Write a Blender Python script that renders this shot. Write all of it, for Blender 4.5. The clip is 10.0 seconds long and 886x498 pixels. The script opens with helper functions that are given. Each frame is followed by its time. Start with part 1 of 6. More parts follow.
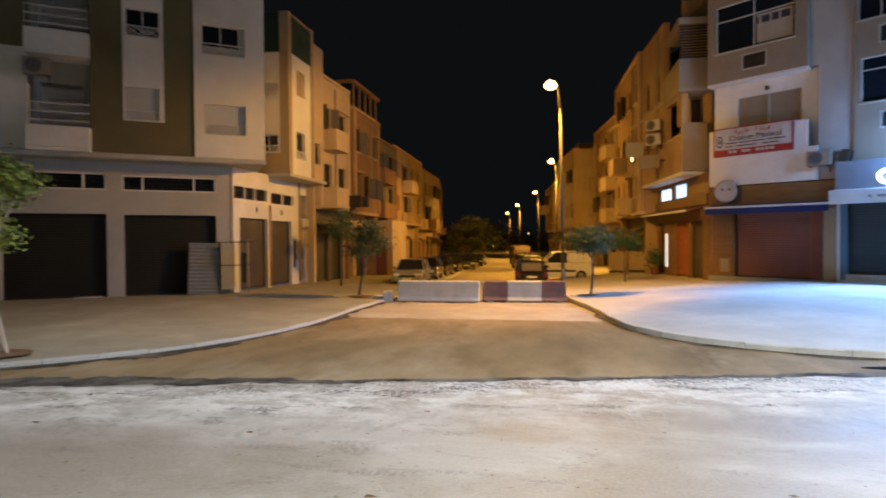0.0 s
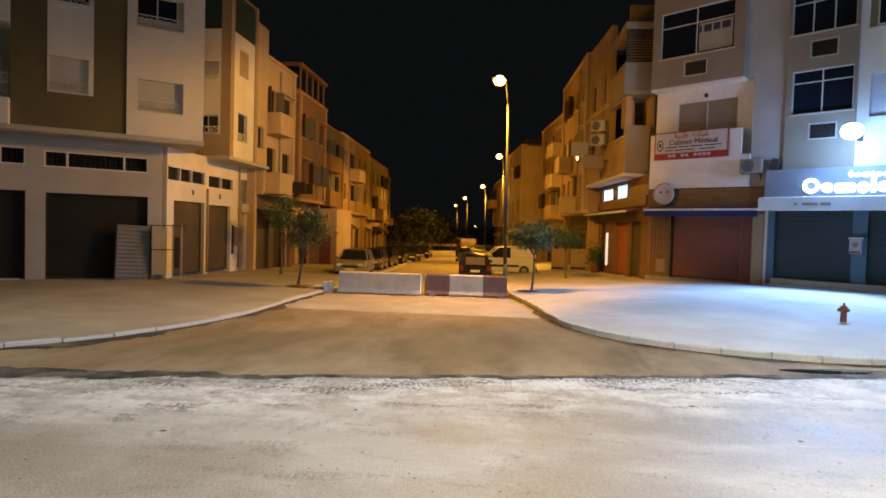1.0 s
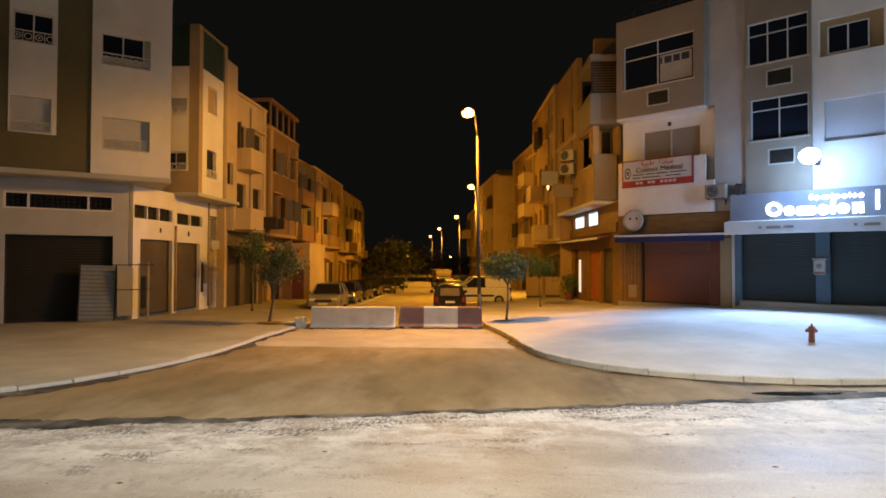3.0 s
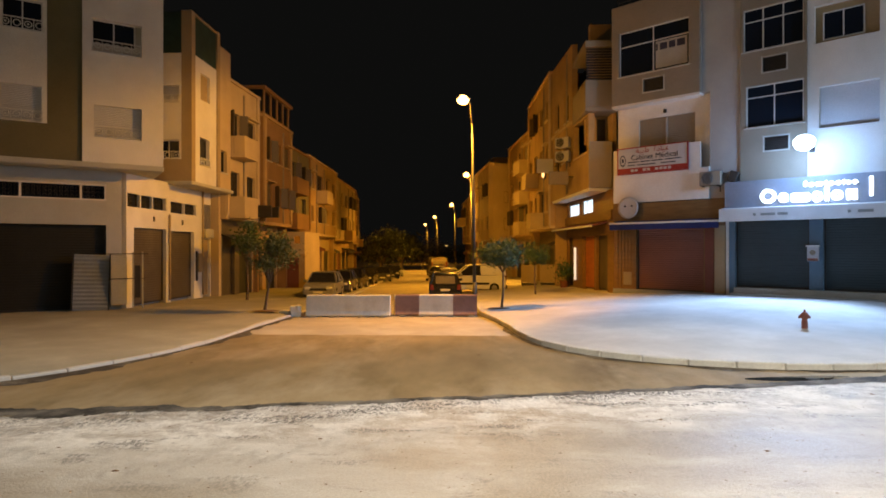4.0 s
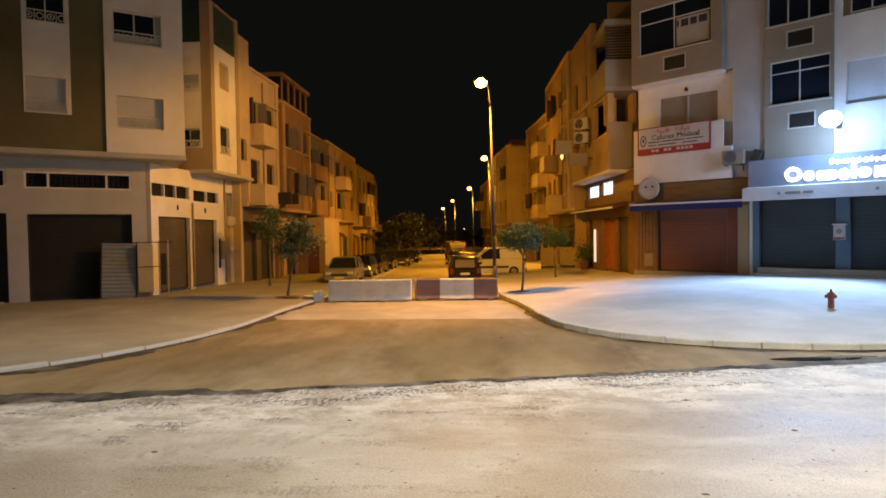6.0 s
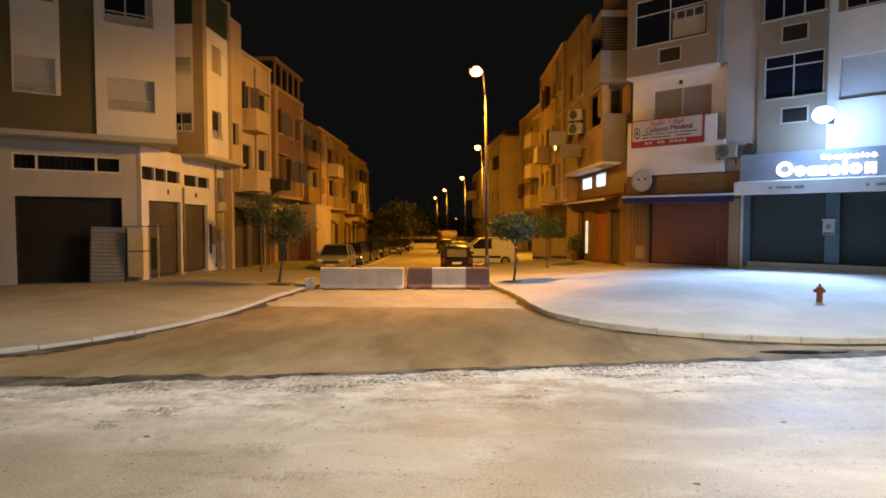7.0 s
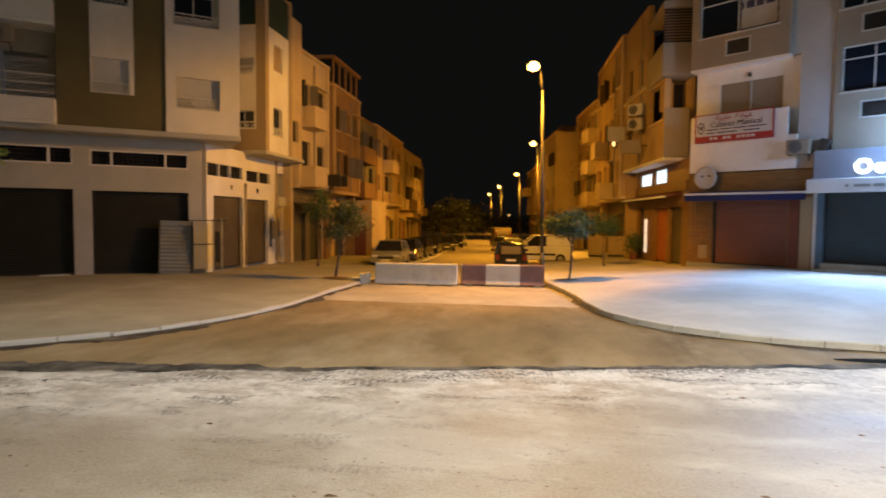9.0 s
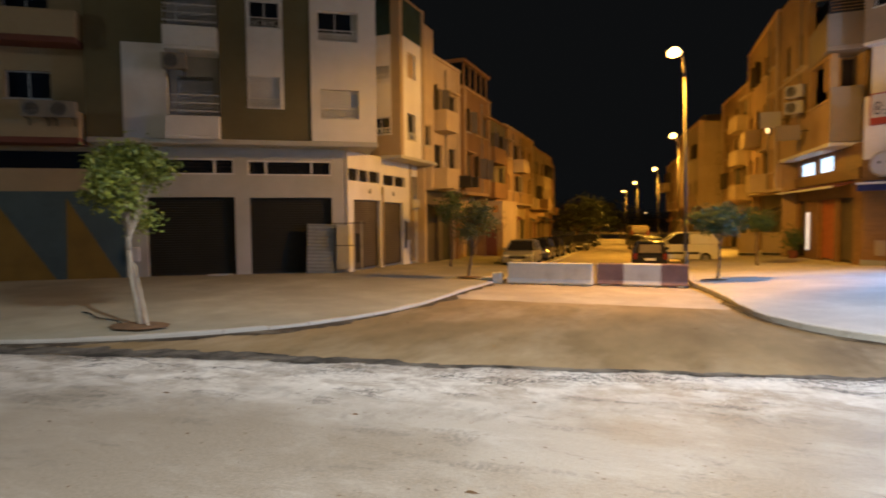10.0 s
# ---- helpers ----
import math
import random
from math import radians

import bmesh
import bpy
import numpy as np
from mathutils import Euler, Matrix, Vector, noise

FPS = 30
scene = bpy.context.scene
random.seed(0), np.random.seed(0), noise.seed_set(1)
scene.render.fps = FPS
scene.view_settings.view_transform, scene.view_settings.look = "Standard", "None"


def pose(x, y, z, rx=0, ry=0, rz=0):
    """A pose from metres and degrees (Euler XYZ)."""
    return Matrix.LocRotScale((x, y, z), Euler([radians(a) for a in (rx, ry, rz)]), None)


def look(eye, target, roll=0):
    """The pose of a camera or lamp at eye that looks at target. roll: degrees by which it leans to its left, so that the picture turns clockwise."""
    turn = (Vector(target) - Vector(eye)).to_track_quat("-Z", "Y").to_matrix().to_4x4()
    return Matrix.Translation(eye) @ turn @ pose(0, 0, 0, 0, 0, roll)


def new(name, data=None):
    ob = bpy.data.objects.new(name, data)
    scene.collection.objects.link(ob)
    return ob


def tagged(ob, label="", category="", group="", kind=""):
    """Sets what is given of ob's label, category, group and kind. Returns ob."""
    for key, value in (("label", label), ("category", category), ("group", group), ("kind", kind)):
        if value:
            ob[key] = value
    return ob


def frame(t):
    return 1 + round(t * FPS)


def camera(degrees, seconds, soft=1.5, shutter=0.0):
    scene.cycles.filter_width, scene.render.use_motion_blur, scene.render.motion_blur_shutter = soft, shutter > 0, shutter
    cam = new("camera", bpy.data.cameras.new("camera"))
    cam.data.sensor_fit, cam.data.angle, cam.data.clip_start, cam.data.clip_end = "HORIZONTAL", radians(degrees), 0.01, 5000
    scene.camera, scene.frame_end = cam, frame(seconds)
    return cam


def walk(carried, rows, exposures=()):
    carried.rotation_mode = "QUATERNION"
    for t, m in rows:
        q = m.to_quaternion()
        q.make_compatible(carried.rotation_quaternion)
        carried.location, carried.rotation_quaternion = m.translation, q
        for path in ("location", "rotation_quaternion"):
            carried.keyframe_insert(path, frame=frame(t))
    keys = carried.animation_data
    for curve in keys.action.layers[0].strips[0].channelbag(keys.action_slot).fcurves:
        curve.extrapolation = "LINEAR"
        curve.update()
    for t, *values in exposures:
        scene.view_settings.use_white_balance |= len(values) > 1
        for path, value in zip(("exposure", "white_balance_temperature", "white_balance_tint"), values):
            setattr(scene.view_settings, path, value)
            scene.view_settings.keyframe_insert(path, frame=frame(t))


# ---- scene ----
cam = camera(74.1, 10.0, soft=1.75, shutter=0.65)
PATH = [
    (0, (0.706, -0.277, 2.346), (0.346, 1.69, 2.308), -0.4),
    (0.5, (0.801, -0.122, 2.391), (0.576, 1.864, 2.323), 0.4),
    (1, (0.85, -0.066, 2.406), (0.667, 1.925, 2.339), 1.7),
    (1.5, (0.895, 0.008, 2.427), (0.721, 2.001, 2.397), 0.9),
    (2, (0.91, 0.014, 2.446), (0.751, 2.008, 2.463), 0.6),
    (2.5, (0.938, 0.014, 2.442), (0.813, 2.01, 2.489), 0.3),
    (4, (0.956, 0.036, 2.425), (0.869, 2.034, 2.424), 0.0),
    (4.5, (1.009, 0.04, 2.409), (0.924, 2.038, 2.388), -0.5),
    (5, (1.026, 0.018, 2.42), (0.881, 2.012, 2.375), -1.3),
    (5.5, (0.957, -0.036, 2.433), (0.8, 1.957, 2.384), -1.2),
    (7, (0.813, -0.023, 2.422), (0.696, 1.971, 2.33), 0.1),
    (7.5, (0.817, 0.013, 2.42), (0.696, 2.006, 2.306), -0.3),
    (8, (0.822, -0.012, 2.424), (0.655, 1.978, 2.307), -0.2),
    (8.5, (0.823, 0.004, 2.432), (0.612, 1.989, 2.315), 0.4),
    (9, (0.773, 0.023, 2.422), (0.476, 1.998, 2.317), 0.6),
    (9.5, (0.709, 0.068, 2.394), (0.213, 2.003, 2.288), -0.1),
    (10, (0.679, 0.088, 2.375), (-0.044, 1.95, 2.272), -0.6),
]
# the clip's white balance settles in the first two seconds and cools a little at the end
BALANCE = [(0, 0.08, 5220, 10), (0.6, 0.03, 5330, 10), (1.2, 0, 5800, 10), (2.0, 0, 6200, 10), (2.5, 0, 6380, 10), (9.0, 0.03, 6300, 10), (10, 0.13, 5600, 10)]
walk(cam, [(t, look(eye, target, roll)) for t, eye, target, roll in PATH], BALANCE)

# ---- light ----
world = bpy.data.worlds.new("night_sky")
scene.world = world
world.use_nodes = True
bg = world.node_tree.nodes["Background"]
bg.inputs[0].default_value = (0.38, 0.37, 0.34, 1)
bg.inputs[1].default_value = 0.011
SODIUM = (1.0, 0.43, 0.03)


def spot(name, eye, target, watts, colour, cone=150, blend=0.6, radius=0.12):
    data = bpy.data.lights.new(name, "SPOT")
    data.energy, data.color, data.spot_size, data.spot_blend, data.shadow_soft_size = watts, colour, radians(cone), blend, radius
    ob = new(name, data)
    ob.matrix_world = look(eye, target)
    return ob


# the street's sodium lamps along the kerb: x, y and height
LAMPS = [(1.2, 23.1, 8.15), (1.25, 46.0, 8.55), (-0.6, 70.0, 8.5), (-3.9, 92.0, 8.7), (-7.05, 115.0, 8.9), (-5.9, 190.0, 6.0)]


def street_z(y):
    """Height of the side street's surface, which runs gently downhill."""
    return -0.02 * max(0.0, min(y, 150.0) - 18.0)


for lx, ly, lh in LAMPS:
    bulb = bpy.data.lights.new("sodium_light", "POINT")
    bulb.energy, bulb.color, bulb.shadow_soft_size = (600 if ly < 30 else 1250 if ly < 50 else 650), SODIUM, 0.12
    new("sodium_light", bulb).location = (lx - 0.66, ly, street_z(ly) + lh - 0.3)
    spot("sodium_beam", (lx - 0.66, ly, street_z(ly) + lh - 0.31), (lx - 4.6, ly + (3.2 if ly < 30 else 0.5), 0), 5000 if ly < 30 else 6200, SODIUM, 156 if ly < 30 else 132, 0.30)
spot("sodium_beam", (0.74, 23.1, 7.84), (6.6, 33.5, 6.0), 1500, SODIUM, 66, 0.8)
spot("sodium_beam", (0.54, 23.0, 7.80), (-2.2, 13.0, 0.0), 2600, SODIUM, 84, 0.8)
# out-of-view main road lamp, placed to suit the young tree's shadow
spot("main_road_light", (5.0, 2.6, 11.0), (3.2, 2.6, 0), 10600, (1.0, 0.92, 0.77), 124, 0.34)
# two more unseen lights, added to lift the left and right house fronts
spot("main_road_light", (-33.0, -5.0, 11.0), (-29.0, 7.0, 0), 2300, (1.0, 0.92, 0.66), 168, 0.3)
spot("main_road_light", (27.0, 3.0, 9.5), (20.0, 16.0, 2), 5400, (0.64, 0.81, 1.0), 94, 0.6)

# ---- materials ----


def material(name, colour, rough=0.8, var=0.25, scale=1.5, bump=0.15, fine=40.0, metal=0.0, stain=None, stain_at=0.6, stretch=(1, 1, 1), spec=0.3):
    """A surface with broad patches, fine grain and a little relief, at real size in object space."""
    m = bpy.data.materials.new(name)
    m.use_nodes = True
    t = m.node_tree
    n, l = t.nodes, t.links
    b = n["Principled BSDF"]
    b.inputs["Roughness"].default_value = rough
    b.inputs["Metallic"].default_value = metal
    b.inputs["Specular IOR Level"].default_value = spec
    co = n.new("ShaderNodeTexCoord")
    mp = n.new("ShaderNodeMapping")
    mp.inputs["Scale"].default_value = stretch
    l.new(co.outputs["Object"], mp.inputs["Vector"])
    broad = n.new("ShaderNodeTexNoise")
    broad.inputs["Scale"].default_value, broad.inputs["Detail"].default_value = scale, 9
    broad.inputs["Roughness"].default_value = 0.62
    grain = n.new("ShaderNodeTexNoise")
    grain.inputs["Scale"].default_value, grain.inputs["Detail"].default_value = fine, 4
    for tex in (broad, grain):
        l.new(mp.outputs["Vector"], tex.inputs["Vector"])
    ramp = n.new("ShaderNodeValToRGB")
    c = np.array(colour)
    ramp.color_ramp.elements[0].position, ramp.color_ramp.elements[1].position = 0.3, 0.72
    ramp.color_ramp.elements[0].color = (*(c * (1 - var)), 1)
    ramp.color_ramp.elements[1].color = (*np.minimum(c * (1 + var * 0.6), 0.95), 1)
    l.new(broad.outputs["Fac"], ramp.inputs["Fac"])
    mix = n.new("ShaderNodeMix")
    mix.data_type, mix.blend_type = "RGBA", "MULTIPLY"
    mix.inputs["Factor"].default_value = 0.35
    l.new(ramp.outputs["Color"], mix.inputs[6])
    g = n.new("ShaderNodeValToRGB")
    g.color_ramp.elements[0].position, g.color_ramp.elements[1].position = 0.3, 0.7
    g.color_ramp.elements[0].color, g.color_ramp.elements[1].color = (0.55, 0.55, 0.55, 1), (1, 1, 1, 1)
    l.new(grain.outputs["Fac"], g.inputs["Fac"])
    l.new(g.outputs["Color"], mix.inputs[7])
    out = mix.outputs[2]
    if stain is not None:
        sn = n.new("ShaderNodeTexNoise")
        sn.inputs["Scale"].default_value, sn.inputs["Detail"].default_value = scale * 0.6, 9
        sn.inputs["Roughness"].default_value = 0.65
        off = n.new("ShaderNodeMapping")
        off.inputs["Location"].default_value = (13.0, 7.0, 3.0)
        l.new(mp.outputs["Vector"], off.inputs["Vector"])
        l.new(off.outputs["Vector"], sn.inputs["Vector"])
        sr = n.new("ShaderNodeValToRGB")
        sr.color_ramp.elements[0].position, sr.color_ramp.elements[1].position = stain_at - 0.1, stain_at + 0.1
        l.new(sn.outputs["Fac"], sr.inputs["Fac"])
        sm = n.new("ShaderNodeMix")
        sm.data_type = "RGBA"
        l.new(sr.outputs["Color"], sm.inputs["Factor"])
        l.new(out, sm.inputs[6])
        sm.inputs[7].default_value = (*stain, 1)
        out = sm.outputs[2]
    l.new(out, b.inputs["Base Color"])
    if bump:
        bp = n.new("ShaderNodeBump")
        bp.inputs["Strength"].default_value, bp.inputs["Distance"].default_value = bump, 0.02
        l.new(grain.outputs["Fac"], bp.inputs["Height"])
        l.new(bp.outputs["Normal"], b.inputs["Normal"])
    return m


def glow(name, colour, strength):
    m = bpy.data.materials.new(name)
    m.use_nodes = True
    b = m.node_tree.nodes["Principled BSDF"]
    b.inputs["Base Color"].default_value = (*colour, 1)
    b.inputs["Emission Color"].default_value = (*colour, 1)
    b.inputs["Emission Strength"].default_value = strength
    return m


def glass(name, colour, rough=0.08):
    m = bpy.data.materials.new(name)
    m.use_nodes = True
    b = m.node_tree.nodes["Principled BSDF"]
    b.inputs["Base Color"].default_value = (*colour, 1)
    b.inputs["Roughness"].default_value = rough
    b.inputs["Specular IOR Level"].default_value = 0.5
    return m


def road_material(name):
    """Grey asphalt under pale dust: thickest in a ragged belt beside the tar seam, thin and scuffed elsewhere, with dark oil patches and grit."""
    m = bpy.data.materials.new(name)
    m.use_nodes = True
    n, l = m.node_tree.nodes, m.node_tree.links
    b = n["Principled BSDF"]
    b.inputs["Specular IOR Level"].default_value = 0.35
    co = n.new("ShaderNodeTexCoord")

    def noise_at(scale, detail, rough, stretch=(1, 1, 1), turn=0.0, shift=(0, 0, 0), lo=0.4, hi=0.6):
        mp = n.new("ShaderNodeMapping")
        mp.inputs["Scale"].default_value, mp.inputs["Rotation"].default_value, mp.inputs["Location"].default_value = stretch, (0, 0, turn), shift
        l.new(co.outputs["Object"], mp.inputs["Vector"])
        t = n.new("ShaderNodeTexNoise")
        t.inputs["Scale"].default_value, t.inputs["Detail"].default_value, t.inputs["Roughness"].default_value = scale, detail, rough
        t.inputs["Distortion"].default_value = 0.4
        l.new(mp.outputs["Vector"], t.inputs["Vector"])
        r = n.new("ShaderNodeMapRange")
        r.interpolation_type = "SMOOTHSTEP"
        r.inputs["From Min"].default_value, r.inputs["From Max"].default_value = lo, hi
        l.new(t.outputs["Fac"], r.inputs["Value"])
        return r.outputs["Result"]

    def calc(op, a, c):
        q = n.new("ShaderNodeMath")
        q.operation = op
        for i, v in enumerate((a, c)):
            if isinstance(v, (int, float)):
                q.inputs[i].default_value = v
            else:
                l.new(v, q.inputs[i])
        return q.outputs[0]

    def blend(fac, a, c):
        q = n.new("ShaderNodeMix")
        q.data_type = "RGBA"
        l.new(fac, q.inputs["Factor"])
        for i, v in ((6, a), (7, c)):
            if isinstance(v, tuple):
                q.inputs[i].default_value = (*v, 1)
            else:
                l.new(v, q.inputs[i])
        return q.outputs[2]

    TURN = -0.2
    # distance from the seam, across the main road
    xyz = n.new("ShaderNodeSeparateXYZ")
    l.new(co.outputs["Object"], xyz.inputs[0])
    d = calc("SUBTRACT", calc("ADD", calc("MULTIPLY", xyz.outputs[0], 0.205), 9.3), xyz.outputs[1])
    near = n.new("ShaderNodeMapRange")
    near.interpolation_type = "SMOOTHSTEP"
    near.inputs["From Min"].default_value, near.inputs["From Max"].default_value = 3.0, 0.1
    l.new(d, near.inputs["Value"])
    streak = noise_at(1.5, 12, 0.76, (0.65, 1.1, 1), TURN, lo=0.43, hi=0.57)
    scuff = noise_at(1.1, 13, 0.74, (0.55, 1.1, 1), TURN + 0.45, (5, 2, 0), 0.46, 0.70)
    patch = noise_at(0.35, 6, 0.55, (0.7, 1.3, 1), TURN, (9, 4, 0), 0.42, 0.62)
    oil = noise_at(1.3, 12, 0.74, (0.4, 1.25, 1), TURN, (1, 17, 0), 0.53, 0.62)
    grit = noise_at(38.0, 3, 0.6, lo=0.35, hi=0.65)
    speck = noise_at(15.0, 3, 0.5, shift=(3, 3, 0), lo=0.70, hi=0.75)
    fine = noise_at(6.0, 8, 0.75, (1.0, 0.5, 1), TURN, (2, 8, 0), 0.40, 0.64)
    crumbs = noise_at(19.0, 7, 0.82, (1.0, 0.45, 1), TURN, (4, 1, 0), 0.47, 0.53)
    flecks = noise_at(18.0, 3, 0.7, (1.0, 0.4, 1), TURN, (7, 3, 0), 0.60, 0.66)
    wear = noise_at(0.9, 6, 0.7, (0.5, 1.0, 1), TURN, (3, 11, 0), 0.44, 0.62)
    edge = n.new("ShaderNodeMapRange")
    edge.interpolation_type = "SMOOTHSTEP"
    edge.inputs["From Min"].default_value, edge.inputs["From Max"].default_value = 1.2, 0.0
    l.new(d, edge.inputs["Value"])
    belt = calc("MULTIPLY", near.outputs["Result"], calc("ADD", calc("MULTIPLY", streak, 0.72), calc("MULTIPLY", fine, 0.34)))
    dust = calc("MINIMUM", calc("ADD", belt, calc("ADD", calc("MULTIPLY", patch, 0.30), calc("MULTIPLY", scuff, 0.24))), 1.0)
    base = blend(grit, (0.235, 0.198, 0.152), (0.325, 0.278, 0.218))
    col = blend(dust, base, (0.65, 0.615, 0.56))
    # crumbled tar: dense at the seam, in drifts further out
    tar = calc("MINIMUM", calc("MULTIPLY", crumbs, calc("ADD", calc("MULTIPLY", edge.outputs["Result"], calc("ADD", calc("MULTIPLY", wear, 1.0), 0.18)), calc("MULTIPLY", oil, calc("ADD", calc("MULTIPLY", near.outputs["Result"], 0.9), 0.40)))), 1.0)
    col = blend(tar, col, (0.075, 0.07, 0.065))
    col = blend(calc("MULTIPLY", flecks, calc("MULTIPLY", near.outputs["Result"], 0.4)), col, (0.80, 0.79, 0.77))
    # a scuffed darker line where the thick dust ends, and faint wheel tracks along the road
    far_edge = n.new("ShaderNodeMapRange")
    far_edge.interpolation_type = "SMOOTHSTEP"
    far_edge.inputs["From Min"].default_value, far_edge.inputs["From Max"].default_value = 0.55, 0.0
    wander = noise_at(0.6, 5, 0.6, shift=(2, 5, 0), lo=0.3, hi=0.7)
    l.new(calc("ABSOLUTE", calc("SUBTRACT", d, calc("ADD", calc("MULTIPLY", wander, 1.1), 1.5)), 0.0), far_edge.inputs["Value"])
    col = blend(calc("MULTIPLY", calc("MULTIPLY", far_edge.outputs["Result"], fine), 0.42), col, (0.16, 0.14, 0.115))
    track = noise_at(0.5, 10, 0.7, (0.16, 1.5, 1), TURN, (6, 6, 0), 0.52, 0.68)
    col = blend(calc("MULTIPLY", track, 0.13), col, (0.19, 0.16, 0.125))
    col = blend(calc("MULTIPLY", speck, 0.45), col, (0.12, 0.10, 0.085))
    l.new(col, b.inputs["Base Color"])
    ro = n.new("ShaderNodeMapRange")
    ro.inputs["To Min"].default_value, ro.inputs["To Max"].default_value = 0.5, 0.85
    l.new(dust, ro.inputs["Value"])
    l.new(ro.outputs["Result"], b.inputs["Roughness"])
    bp = n.new("ShaderNodeBump")
    bp.inputs["Strength"].default_value, bp.inputs["Distance"].default_value = 0.3, 0.012
    l.new(calc("ADD", grit, calc("MULTIPLY", streak, 0.8)), bp.inputs["Height"])
    l.new(bp.outputs["Normal"], b.inputs["Normal"])
    return m


